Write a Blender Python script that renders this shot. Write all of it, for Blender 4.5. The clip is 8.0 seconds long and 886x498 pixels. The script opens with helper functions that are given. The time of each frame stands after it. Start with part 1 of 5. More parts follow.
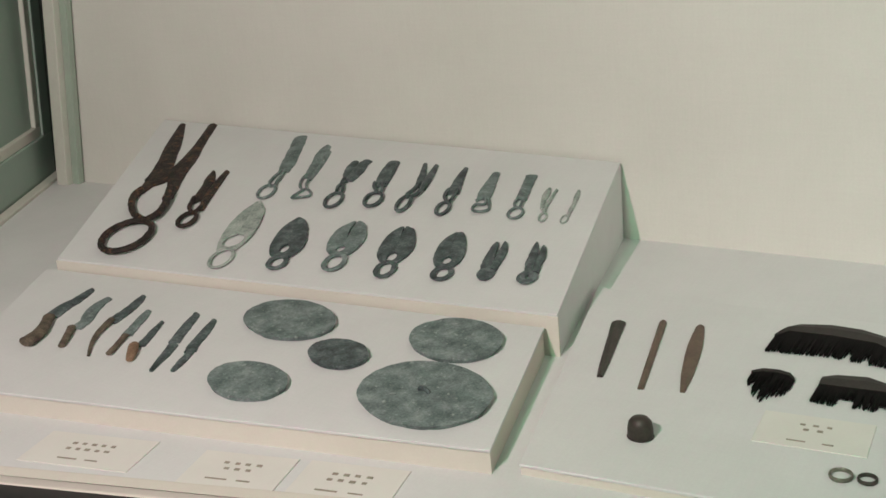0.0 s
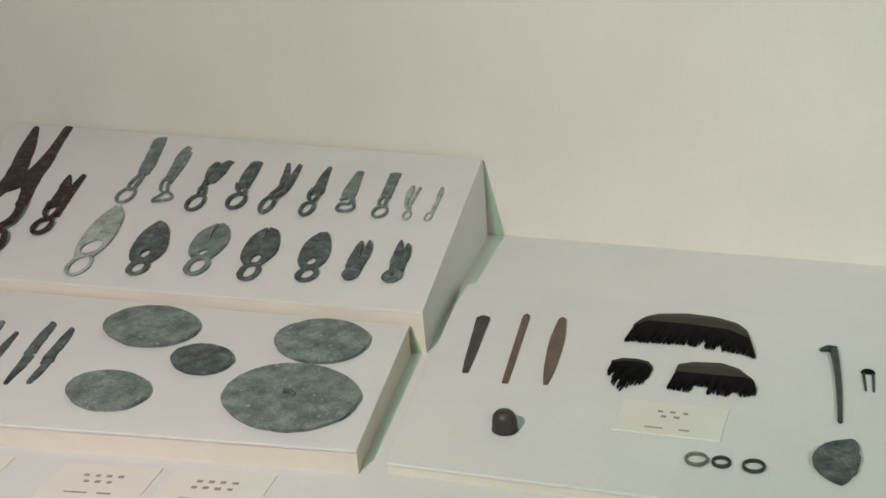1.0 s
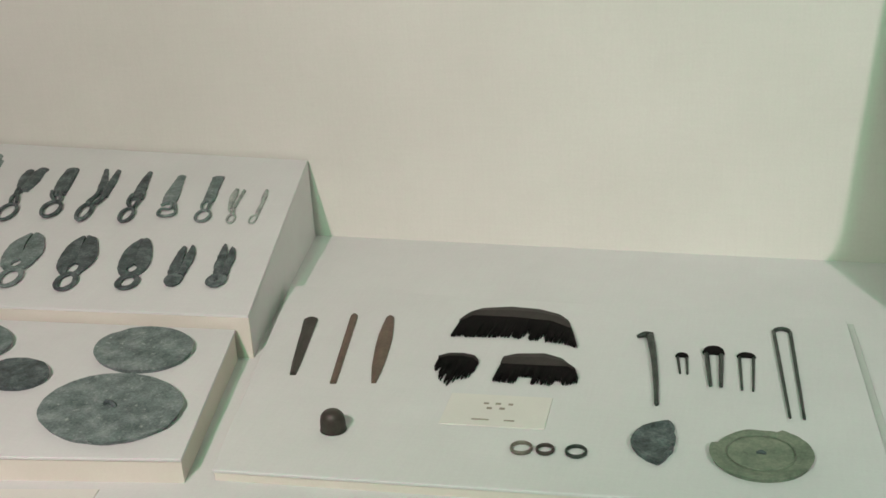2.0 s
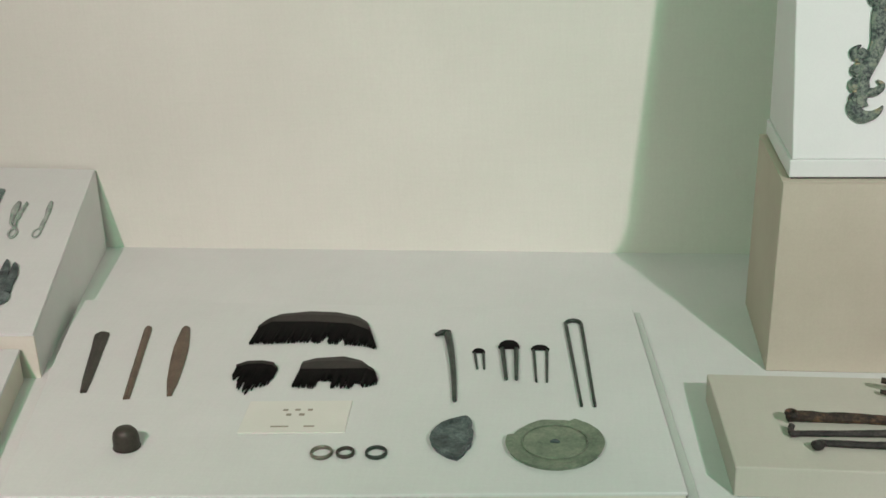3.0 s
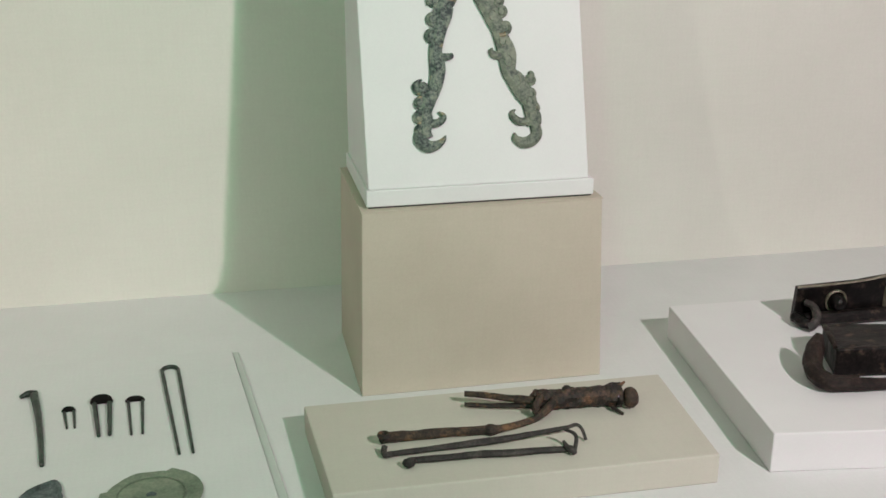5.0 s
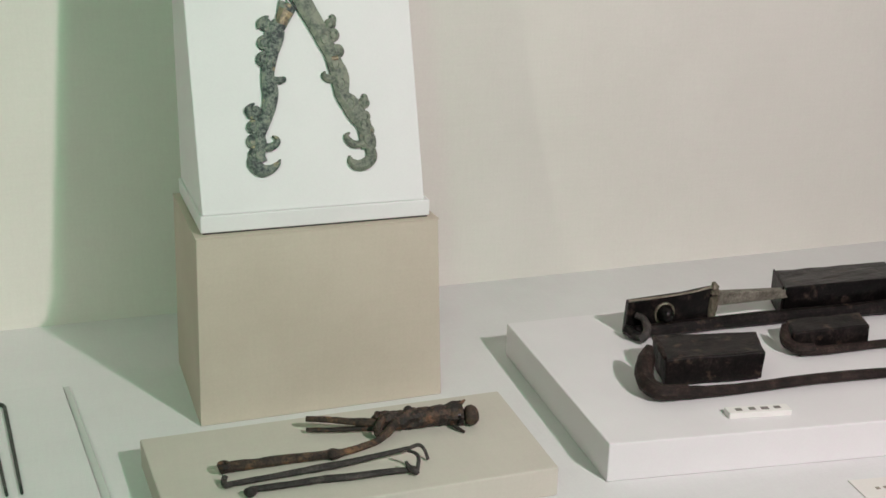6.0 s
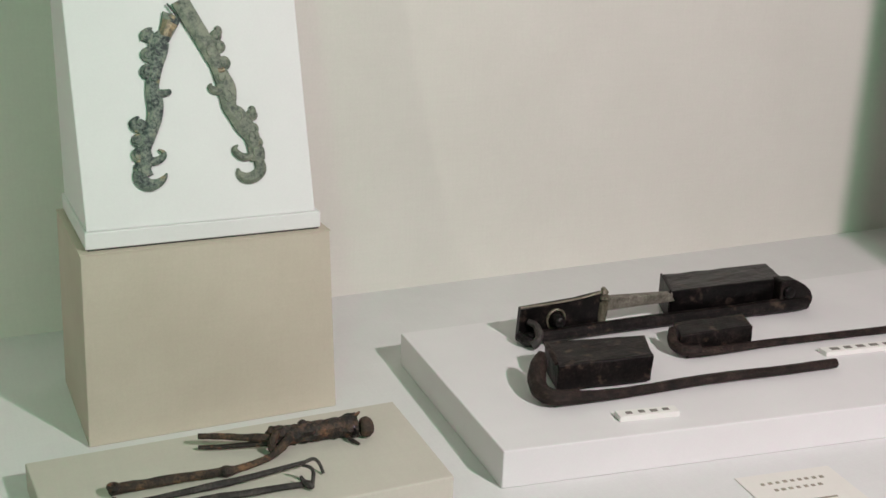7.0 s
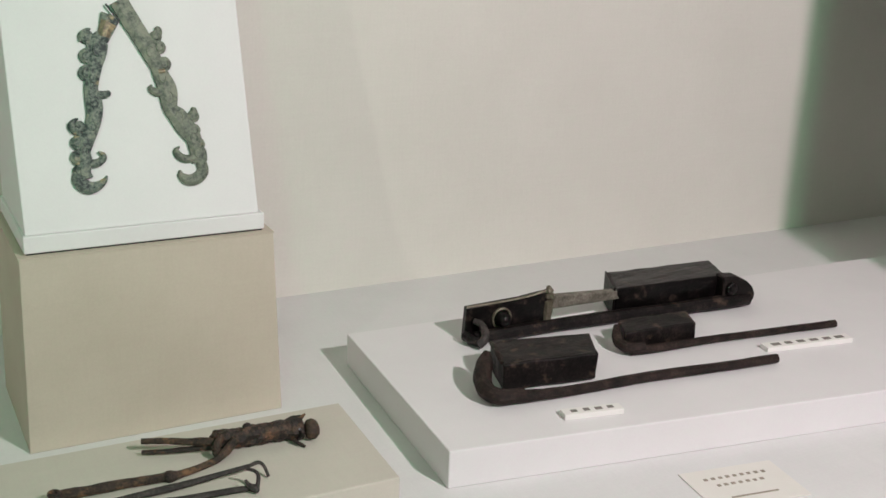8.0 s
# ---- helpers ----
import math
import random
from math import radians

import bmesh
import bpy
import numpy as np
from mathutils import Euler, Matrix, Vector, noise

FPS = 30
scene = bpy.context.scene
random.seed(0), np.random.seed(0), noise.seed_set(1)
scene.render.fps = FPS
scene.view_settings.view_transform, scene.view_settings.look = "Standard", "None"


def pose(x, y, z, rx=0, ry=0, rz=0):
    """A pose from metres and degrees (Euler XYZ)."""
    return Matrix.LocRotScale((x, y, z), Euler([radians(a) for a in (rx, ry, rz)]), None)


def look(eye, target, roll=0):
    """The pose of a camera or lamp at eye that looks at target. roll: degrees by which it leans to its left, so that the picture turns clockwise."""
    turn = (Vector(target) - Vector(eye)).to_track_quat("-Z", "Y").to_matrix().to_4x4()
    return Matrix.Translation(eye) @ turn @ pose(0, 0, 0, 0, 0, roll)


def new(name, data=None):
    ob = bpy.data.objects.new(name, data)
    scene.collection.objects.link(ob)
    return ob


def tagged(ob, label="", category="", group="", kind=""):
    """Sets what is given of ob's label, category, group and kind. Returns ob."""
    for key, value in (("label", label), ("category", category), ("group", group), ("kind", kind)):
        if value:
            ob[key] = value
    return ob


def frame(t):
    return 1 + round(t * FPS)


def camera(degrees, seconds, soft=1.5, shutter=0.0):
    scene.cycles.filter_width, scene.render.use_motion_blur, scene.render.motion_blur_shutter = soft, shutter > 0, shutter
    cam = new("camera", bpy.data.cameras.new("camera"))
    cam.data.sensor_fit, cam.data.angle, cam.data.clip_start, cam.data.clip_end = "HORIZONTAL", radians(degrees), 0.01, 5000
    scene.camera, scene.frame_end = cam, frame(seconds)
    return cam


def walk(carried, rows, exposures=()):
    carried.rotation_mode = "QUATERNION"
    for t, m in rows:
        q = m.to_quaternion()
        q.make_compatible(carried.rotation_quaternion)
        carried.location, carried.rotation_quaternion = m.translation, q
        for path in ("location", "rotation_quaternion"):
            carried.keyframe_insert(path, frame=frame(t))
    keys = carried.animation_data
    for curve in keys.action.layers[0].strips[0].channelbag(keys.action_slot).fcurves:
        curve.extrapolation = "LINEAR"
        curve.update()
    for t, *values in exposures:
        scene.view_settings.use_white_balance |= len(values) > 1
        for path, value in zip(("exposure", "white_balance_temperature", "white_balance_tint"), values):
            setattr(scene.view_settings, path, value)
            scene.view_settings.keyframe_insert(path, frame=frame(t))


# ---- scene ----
cam = camera(42.5, 8.0, soft=1.6)
PATH = [
    (0.0, (0.1807, 0.0373, 0.4540), (-0.8553, 1.6125, -0.2132), -5.70),
    (0.5, (0.1850, 0.0387, 0.4534), (-0.7636, 1.6643, -0.2229), -5.33),
    (1.0, (0.1900, 0.0423, 0.4550), (-0.6531, 1.7190, -0.2364), -4.94),
    (1.5, (0.1962, 0.0440, 0.4529), (-0.5279, 1.7724, -0.2460), -4.44),
    (3.0, (0.2161, 0.0497, 0.4487), (-0.0438, 1.8986, -0.2680), -2.43),
    (3.5, (0.2251, 0.0518, 0.4487), (0.1208, 1.9163, -0.2673), -1.83),
    (4.0, (0.2329, 0.0524, 0.4482), (0.3001, 1.9228, -0.2567), -1.16),
    (4.5, (0.2413, 0.0526, 0.4485), (0.4752, 1.9159, -0.2395), -0.59),
    (5.0, (0.2474, 0.0511, 0.4471), (0.6356, 1.8966, -0.2188), 0.06),
    (6.5, (0.2526, 0.0485, 0.4488), (1.0062, 1.7974, -0.1623), 1.57),
    (7.0, (0.2555, 0.0477, 0.4521), (1.0787, 1.7646, -0.1599), 1.80),
    (7.5, (0.2589, 0.0469, 0.4553), (1.1330, 1.7375, -0.1594), 2.02),
    (8.0, (0.2603, 0.0465, 0.4558), (1.1605, 1.7230, -0.1599), 2.12),
]
walk(cam, [(t, look(eye, target, roll)) for t, eye, target, roll in PATH])

# ---------------------------------------------------------------- light
def lamp(name, kind, place, target, energy, colour, **more):
    data = bpy.data.lights.new(name, kind)
    data.energy, data.color = energy, colour
    for key, value in more.items():
        if key == "size": data.size = value
        if key == "size_y": data.size_y = value
        if key == "soft": data.shadow_soft_size = value
        if key == "cone": data.spot_size, data.spot_blend = radians(value), 0.8
    if kind == "AREA": data.shape = "RECTANGLE"
    ob = new(name, data)
    ob.matrix_world = look(place, target)
    return ob


scene.view_settings.exposure = 0.0
world = bpy.data.worlds.new("gallery_air")
world.use_nodes = True
world.node_tree.nodes["Background"].inputs[0].default_value = (0.52, 1.0, 0.72, 1)
world.node_tree.nodes["Background"].inputs[1].default_value = 0.03
scene.world = world
SPOT_RIGHT, SPOT_LEFT = (1.0, 0.635, 0.82), (1.0, 0.592, 0.73)
lamp("spot_lamp_right", "SPOT", (0.932, -0.28, 0.92), (1.19, 1.00, 0.20), 58, SPOT_RIGHT, soft=0.018, cone=107)
lamp("spot_lamp_left", "SPOT", (-0.24, -0.30, 0.95), (-0.84, 0.94, 0.20), 51.5, SPOT_LEFT, soft=0.014, cone=98)
# Unseen broad fill under the gallery ceiling, added in place of ambient light.
lamp("gallery_fill", "AREA", (0.5, -1.75, 2.36), (0.5, -1.75, 0.0), 5, (0.46, 1.0, 0.72), size=8.6, size_y=4.0)
# Next two: unseen green fill spots, added to tint the shadows.
lamp("green_fill_left", "SPOT", (-0.10, -0.36, 1.0), (-0.86, 1.1, 0.28), 24, (0.28, 1.0, 0.53), soft=0.05, cone=122)
lamp("green_fill_right", "SPOT", (0.90, -0.30, 0.93), (1.14, 1.1, 0.28), 22.5, (0.28, 1.0, 0.53), soft=0.04, cone=112)
lamp("track_lamp_far_left", "SPOT", (-0.78, -0.38, 0.95), (0.88, 1.1, 0.16), 17, (0.90, 0.91, 0.80), soft=0.02, cone=23)
# Soft green fill from above, added inside the case where no lamp shows.
lamp("case_fill", "AREA", (-0.1, 0.72, 0.985), (-0.1, 0.74, 0.0), 0.40, (0.56, 1.0, 0.80), size=2.4, size_y=0.5)


# ---------------------------------------------------------------- materials
def material(name, colours, rough=0.7, metal=0.0, scale=40.0, fine=300.0, bump=0.2, depth=0.0006, weave=False, spread=(0.35, 0.65), spot=None, gloss=0.5, slub=0.008):
    """colours: two or three tones mixed by coarse and fine noise, in metres of the object's own space."""
    m = bpy.data.materials.new(name)
    m.use_nodes = True
    t, n = m.node_tree, m.node_tree.nodes
    b = n["Principled BSDF"]
    b.inputs["Roughness"].default_value, b.inputs["Metallic"].default_value = rough, metal
    b.inputs["Specular IOR Level"].default_value = gloss
    co = n.new("ShaderNodeTexCoord")
    info = n.new("ShaderNodeObjectInfo")
    shift = n.new("ShaderNodeVectorMath"); shift.operation = "MULTIPLY_ADD"
    t.links.new(info.outputs["Random"], shift.inputs[0])
    shift.inputs[1].default_value = (7.3, 5.1, 3.7)
    t.links.new(co.outputs["Object"], shift.inputs[2])

    def cloud(size, detail, rough_=0.6):
        c = n.new("ShaderNodeTexNoise")
        c.inputs["Scale"].default_value, c.inputs["Detail"].default_value, c.inputs["Roughness"].default_value = size, detail, rough_
        t.links.new(shift.outputs[0], c.inputs["Vector"])
        return c.outputs["Fac"]

    big, small = cloud(scale, 5), cloud(fine, 3)
    mix = n.new("ShaderNodeMath"); mix.operation = "MULTIPLY_ADD"
    t.links.new(small, mix.inputs[0]); mix.inputs[1].default_value = 0.35
    sub = n.new("ShaderNodeMath"); sub.operation = "MULTIPLY"; sub.inputs[1].default_value = 0.65
    t.links.new(big, sub.inputs[0]); t.links.new(sub.outputs[0], mix.inputs[2])
    ramp = n.new("ShaderNodeValToRGB")
    ramp.color_ramp.elements[0].position, ramp.color_ramp.elements[1].position = spread
    ramp.color_ramp.elements[0].color = (*colours[0], 1)
    ramp.color_ramp.elements[1].color = (*colours[-1], 1)
    if len(colours) > 2:
        e = ramp.color_ramp.elements.new((spread[0] + spread[1]) / 2)
        e.color = (*colours[1], 1)
    t.links.new(mix.outputs[0], ramp.inputs[0])
    colour = ramp.outputs[0]
    if spot:
        tint, low, high, size = spot
        blot = n.new("ShaderNodeMapRange")
        blot.inputs["From Min"].default_value, blot.inputs["From Max"].default_value = low, high
        t.links.new(cloud(size, 4), blot.inputs["Value"])
        over = n.new("ShaderNodeMix"); over.data_type = "RGBA"
        t.links.new(blot.outputs["Result"], over.inputs["Factor"])
        t.links.new(colour, over.inputs["A"])
        over.inputs["B"].default_value = (*tint, 1)
        colour = over.outputs["Result"]
    height = mix.outputs[0]
    if weave:
        tone = None
        for k, stretch in enumerate(((420, 26, 26), (26, 420, 420))):
            place = n.new("ShaderNodeMapping")
            place.inputs["Scale"].default_value = stretch
            t.links.new(co.outputs["Object"], place.inputs["Vector"])
            thread = n.new("ShaderNodeTexNoise")
            thread.inputs["Scale"].default_value, thread.inputs["Detail"].default_value = 1.0, 2.0
            t.links.new(place.outputs[0], thread.inputs["Vector"])
            shade = n.new("ShaderNodeMapRange")
            shade.inputs["From Min"].default_value, shade.inputs["From Max"].default_value = 0.3, 0.7
            shade.inputs["To Min"].default_value, shade.inputs["To Max"].default_value = 1.0 - slub, 1.0 + slub
            t.links.new(thread.outputs["Fac"], shade.inputs["Value"])
            if tone is None:
                tone = shade.outputs["Result"]
            else:
                both = n.new("ShaderNodeMath"); both.operation = "MULTIPLY"
                t.links.new(tone, both.inputs[0]); t.links.new(shade.outputs["Result"], both.inputs[1])
                tone = both.outputs[0]
        woven = n.new("ShaderNodeVectorMath"); woven.operation = "SCALE"
        t.links.new(colour, woven.inputs[0]); t.links.new(tone, woven.inputs["Scale"])
        colour = woven.outputs[0]
        threads = []
        for axis in ("X", "Y"):
            w = n.new("ShaderNodeTexWave")
            w.bands_direction = axis
            w.inputs["Scale"].default_value, w.inputs["Distortion"].default_value = 260, 1.5
            w.inputs["Detail"].default_value = 1.0
            t.links.new(co.outputs["Object"], w.inputs["Vector"])
            threads.append(w.outputs["Fac"])
        add = n.new("ShaderNodeMath"); add.operation = "ADD"
        t.links.new(threads[0], add.inputs[0]); t.links.new(threads[1], add.inputs[1])
        height = add.outputs[0]
    t.links.new(colour, b.inputs["Base Color"])
    bp = n.new("ShaderNodeBump")
    bp.inputs["Strength"].default_value, bp.inputs["Distance"].default_value = bump, depth
    t.links.new(height, bp.inputs["Height"])
    t.links.new(bp.outputs["Normal"], b.inputs["Normal"])
    return m


LINEN = material("white_linen", [(0.69, 0.69, 0.685), (0.74, 0.74, 0.735)], 0.9, scale=9, fine=500, bump=0.12, depth=0.0004, weave=True, gloss=0.2)
WALLPAPER = material("wall_cloth", [(0.70, 0.685, 0.63), (0.75, 0.735, 0.68)], 0.9, scale=6, fine=420, bump=0.12, depth=0.0004, weave=True, gloss=0.2)
EDGE = material("cream_board_edge", [(0.70, 0.658, 0.585), (0.75, 0.708, 0.635)], 0.85, scale=14, fine=500, bump=0.1, gloss=0.2)
BEIGE = material("beige_linen", [(0.515, 0.45, 0.375), (0.575, 0.51, 0.43)], 0.92, scale=12, fine=700, bump=0.06, depth=0.0005, weave=True, gloss=0.2, slub=0.008)
BEIGE_LIGHT = material("pale_beige_linen", [(0.55, 0.515, 0.455), (0.60, 0.565, 0.50)], 0.92, scale=12, fine=700, bump=0.06, depth=0.0005, weave=True, gloss=0.2, slub=0.008)
WHITE = material("white_painted_panel", [(0.74, 0.725, 0.732), (0.78, 0.768, 0.772)], 0.75, scale=12, fine=600, bump=0.08, gloss=0.3)
PAINT = material("cream_frame_paint", [(0.62, 0.62, 0.55), (0.69, 0.68, 0.61)], 0.6, scale=16, fine=200, bump=0.05)
GREEN = material("grey_green_panel", [(0.33, 0.42, 0.37), (0.37, 0.46, 0.405)], 0.55, scale=12, fine=200, bump=0.05)
BEAD = material("pale_green_bead", [(0.36, 0.43, 0.36), (0.41, 0.48, 0.405)], 0.6, scale=16, fine=200, bump=0.05)
BLACK = material("black_frame", [(0.012, 0.012, 0.012), (0.02, 0.02, 0.02)], 0.5, scale=20, fine=200, bump=0.05)
CARD = material("cream_card", [(0.745, 0.725, 0.68), (0.785, 0.765, 0.72)], 0.8, scale=20, fine=600, bump=0.05, gloss=0.2)
TAG = material("white_plastic_tag", [(0.80, 0.79, 0.76), (0.84, 0.83, 0.80)], 0.6, scale=20, fine=600, bump=0.03)
INK = material("grey_print", [(0.25, 0.215, 0.17), (0.38, 0.335, 0.27)], 0.8, scale=200, fine=900, bump=0.0)
BRONZE = material("grey_green_bronze", [(0.072, 0.100, 0.098), (0.165, 0.212, 0.205), (0.31, 0.365, 0.355)], 0.65, 0.1, 52, 460, 0.5, 0.0010, spread=(0.34, 0.66), spot=((0.40, 0.45, 0.42), 0.60, 0.74, 170))
BRONZE_DARK = material("dark_bronze", [(0.030, 0.040, 0.041), (0.085, 0.110, 0.112), (0.20, 0.24, 0.24)], 0.6, 0.15, 75, 460, 0.5, 0.0010, spread=(0.36, 0.66))
BRONZE_PALE = material("pale_green_bronze", [(0.20, 0.24, 0.215), (0.36, 0.41, 0.375), (0.52, 0.56, 0.52)], 0.75, 0.05, 60, 420, 0.5, 0.0010, spread=(0.36, 0.64))
BRONZE_OLIVE = material("olive_green_bronze", [(0.115, 0.145, 0.105), (0.185, 0.225, 0.165), (0.27, 0.305, 0.225)], 0.7, 0.1, 50, 380, 0.5, 0.0010, spread=(0.36, 0.64))
RUST = material("rusted_iron", [(0.008, 0.006, 0.006), (0.030, 0.020, 0.016), (0.105, 0.058, 0.036)], 0.65, 0.1, 90, 480, 1.0, 0.0020, spread=(0.38, 0.66), spot=((0.20, 0.095, 0.048), 0.56, 0.72, 110))
ROD_IRON = material("grey_brown_iron", [(0.014, 0.012, 0.012), (0.036, 0.030, 0.028), (0.085, 0.070, 0.062)], 0.65, 0.1, 90, 460, 0.8, 0.0014, spread=(0.36, 0.66))
BROWN_RUST = material("brown_rusted_iron", [(0.014, 0.010, 0.008), (0.048, 0.030, 0.021), (0.120, 0.070, 0.042)], 0.75, 0.05, 100, 480, 0.9, 0.0016, spread=(0.36, 0.66), spot=((0.21, 0.11, 0.055), 0.58, 0.72, 60))
IRON = material("black_iron", [(0.0035, 0.003, 0.003), (0.008, 0.0065, 0.0065), (0.032, 0.023, 0.020)], 0.33, 0.2, 70, 420, 0.7, 0.0014, spread=(0.42, 0.68), gloss=0.25, spot=((0.07, 0.05, 0.04), 0.60, 0.75, 60))
TANG_RUST = material("tan_rusted_tang", [(0.045, 0.036, 0.028), (0.115, 0.090, 0.066), (0.20, 0.155, 0.11)], 0.8, 0.0, 90, 480, 0.9, 0.0014, spread=(0.36, 0.64))
ORANGE_RUST = material("orange_rusted_tang", [(0.13, 0.075, 0.045), (0.24, 0.145, 0.09), (0.34, 0.23, 0.155)], 0.85, 0.0, 110, 480, 0.9, 0.0014, spread=(0.36, 0.64))
BAR_IRON = material("worn_bar_iron", [(0.008, 0.0058, 0.0052), (0.024, 0.0155, 0.0130), (0.058, 0.038, 0.031)], 0.6, 0.1, 70, 440, 0.7, 0.0014, spread=(0.36, 0.66), gloss=0.25)
BROWN_IRON = material("brown_black_iron", [(0.004, 0.0032, 0.0032), (0.010, 0.0075, 0.0072), (0.034, 0.025, 0.022)], 0.5, 0.1, 60, 420, 0.8, 0.0016, spread=(0.38, 0.66), spot=((0.090, 0.062, 0.045), 0.58, 0.74, 75), gloss=0.2)
BOLT = material("worn_bolt_metal", [(0.075, 0.065, 0.050), (0.17, 0.155, 0.125), (0.30, 0.28, 0.235)], 0.55, 0.2, 110, 480, 0.8, 0.0014, spread=(0.36, 0.66))
IRON_EDGE = material("worn_brass_edge", [(0.09, 0.075, 0.05), (0.22, 0.20, 0.15)], 0.5, 0.4, 120, 500, 0.5, 0.001)
COMB_BACK = material("worn_comb_back", [(0.015, 0.012, 0.0105), (0.038, 0.030, 0.026)], 0.6, 0.0, 60, 400, 0.3, 0.0006)
WOOD = material("dark_comb_wood", [(0.004, 0.0035, 0.0035), (0.011, 0.009, 0.0085)], 0.85, 0.0, 60, 400, 0.3, 0.0006, gloss=0.15)
HORN = material("brown_horn", [(0.09, 0.06, 0.042), (0.17, 0.115, 0.08)], 0.55, 0.0, 60, 400, 0.3, 0.0006)
OLIVE = material("dull_brass", [(0.034, 0.029, 0.024), (0.072, 0.062, 0.051)], 0.5, 0.3, 70, 400, 0.3, 0.0006)
INK_DARK = material("dark_print", [(0.15, 0.135, 0.12), (0.25, 0.23, 0.21)], 0.8, scale=200, fine=900, bump=0.0)
STEEL = material("dark_pin_metal", [(0.025, 0.035, 0.03), (0.075, 0.095, 0.08)], 0.45, 0.5, 90, 400, 0.3, 0.0006)
GOLD = material("worn_gilding", [(0.07, 0.065, 0.045), (0.19, 0.15, 0.09), (0.36, 0.28, 0.15)], 0.5, 0.2, 160, 500, 0.5, 0.0010)
# Tone of the shade beside the flat board, given to a strip.
STRIP = material("grey_green_shade", [(0.53, 0.565, 0.53), (0.585, 0.62, 0.585)], 0.8, scale=30, fine=500, bump=0.05, gloss=0.2)
GILT_DARK = material("dark_cast_bronze", [(0.035, 0.046, 0.043), (0.075, 0.092, 0.080)], 0.6, 0.1, 120, 400, 0.4, 0.0010)
GILT_OLIVE = material("olive_cast_bronze", [(0.035, 0.045, 0.040), (0.135, 0.155, 0.12), (0.22, 0.235, 0.18)], 0.6, 0.1, 95, 380, 0.5, 0.0012, spread=(0.34, 0.60), spot=((0.25, 0.20, 0.13), 0.64, 0.76, 70))
GILT = material("gilt_bronze", [(0.022, 0.032, 0.033), (0.115, 0.145, 0.122), (0.21, 0.235, 0.185)], 0.6, 0.1, 95, 380, 0.5, 0.0012, spread=(0.41, 0.60), spot=((0.34, 0.28, 0.16), 0.62, 0.70, 60))
DARK_ROOM = material("gallery_wall_paint", [(0.52, 0.53, 0.50), (0.58, 0.59, 0.56)], 0.9, scale=2, fine=60, bump=0.05)
FLOOR = material("gallery_floor_stone", [(0.14, 0.13, 0.12), (0.19, 0.18, 0.16)], 0.5, scale=3, fine=60, bump=0.05)


# ---------------------------------------------------------------- mesh helpers
def mesh_of(name, bm, mat, smooth=False):
    bmesh.ops.recalc_face_normals(bm, faces=bm.faces)
    me = bpy.data.meshes.new(name)
    bm.to_mesh(me)
    bm.free()
    me.materials.append(mat)
    if smooth:
        me.polygons.foreach_set("use_smooth", [True] * len(me.polygons))
    return me


def part(name, bm, mat, parent=None, label="", smooth=False):
    ob = new(name, mesh_of(name, bm, mat, smooth))
    if parent:
        ob.parent = parent
    if label:
        tagged(ob, label)
    return ob


def thing(name, place, label, category, group="", kind="", turn=None):
    ob = new(name)
    ob.empty_display_size = 0.02
    ob.matrix_world = place if isinstance(place, Matrix) else pose(*place)
    return tagged(ob, label, category, group, kind)


def prism(bottom, top, bevel=0.0, segments=2):
    """A solid between two polygons with the same number of corners."""
    bm = bmesh.new()
    a = [bm.verts.new(p) for p in bottom]
    b = [bm.verts.new(p) for p in top]
    n = len(a)
    bm.faces.new(a[::-1]); bm.faces.new(b)
    for i in range(n):
        bm.faces.new((a[i], a[(i + 1) % n], b[(i + 1) % n], b[i]))
    if bevel:
        bmesh.ops.bevel(bm, geom=bm.edges[:], offset=bevel, segments=segments, affect="EDGES", profile=0.5)
    return bm


def slab(quad, z0, z1, bevel=0.0):
    return prism([(x, y, z0) for x, y in quad], [(x, y, z1) for x, y in quad], bevel)


def block(x0, y0, z0, x1, y1, z1, bevel=0.0):
    return slab([(x0, y0), (x1, y0), (x1, y1), (x0, y1)], z0, z1, bevel)


def curve_points(points, steps):
    """Catmull-Rom through points of any dimension."""
    p = [np.array(q, float) for q in points]
    p = [2 * p[0] - p[1]] + p + [2 * p[-1] - p[-2]]
    out = []
    for i in range(1, len(p) - 2):
        a, b, c, d = p[i - 1 : i + 3]
        for k in range(steps):
            t = k / steps
            out.append(0.5 * (2 * b + (c - a) * t + (2 * a - 5 * b + 4 * c - d) * t * t + (3 * b - a - 3 * c + d) * t ** 3))
    out.append(p[-2])
    return out


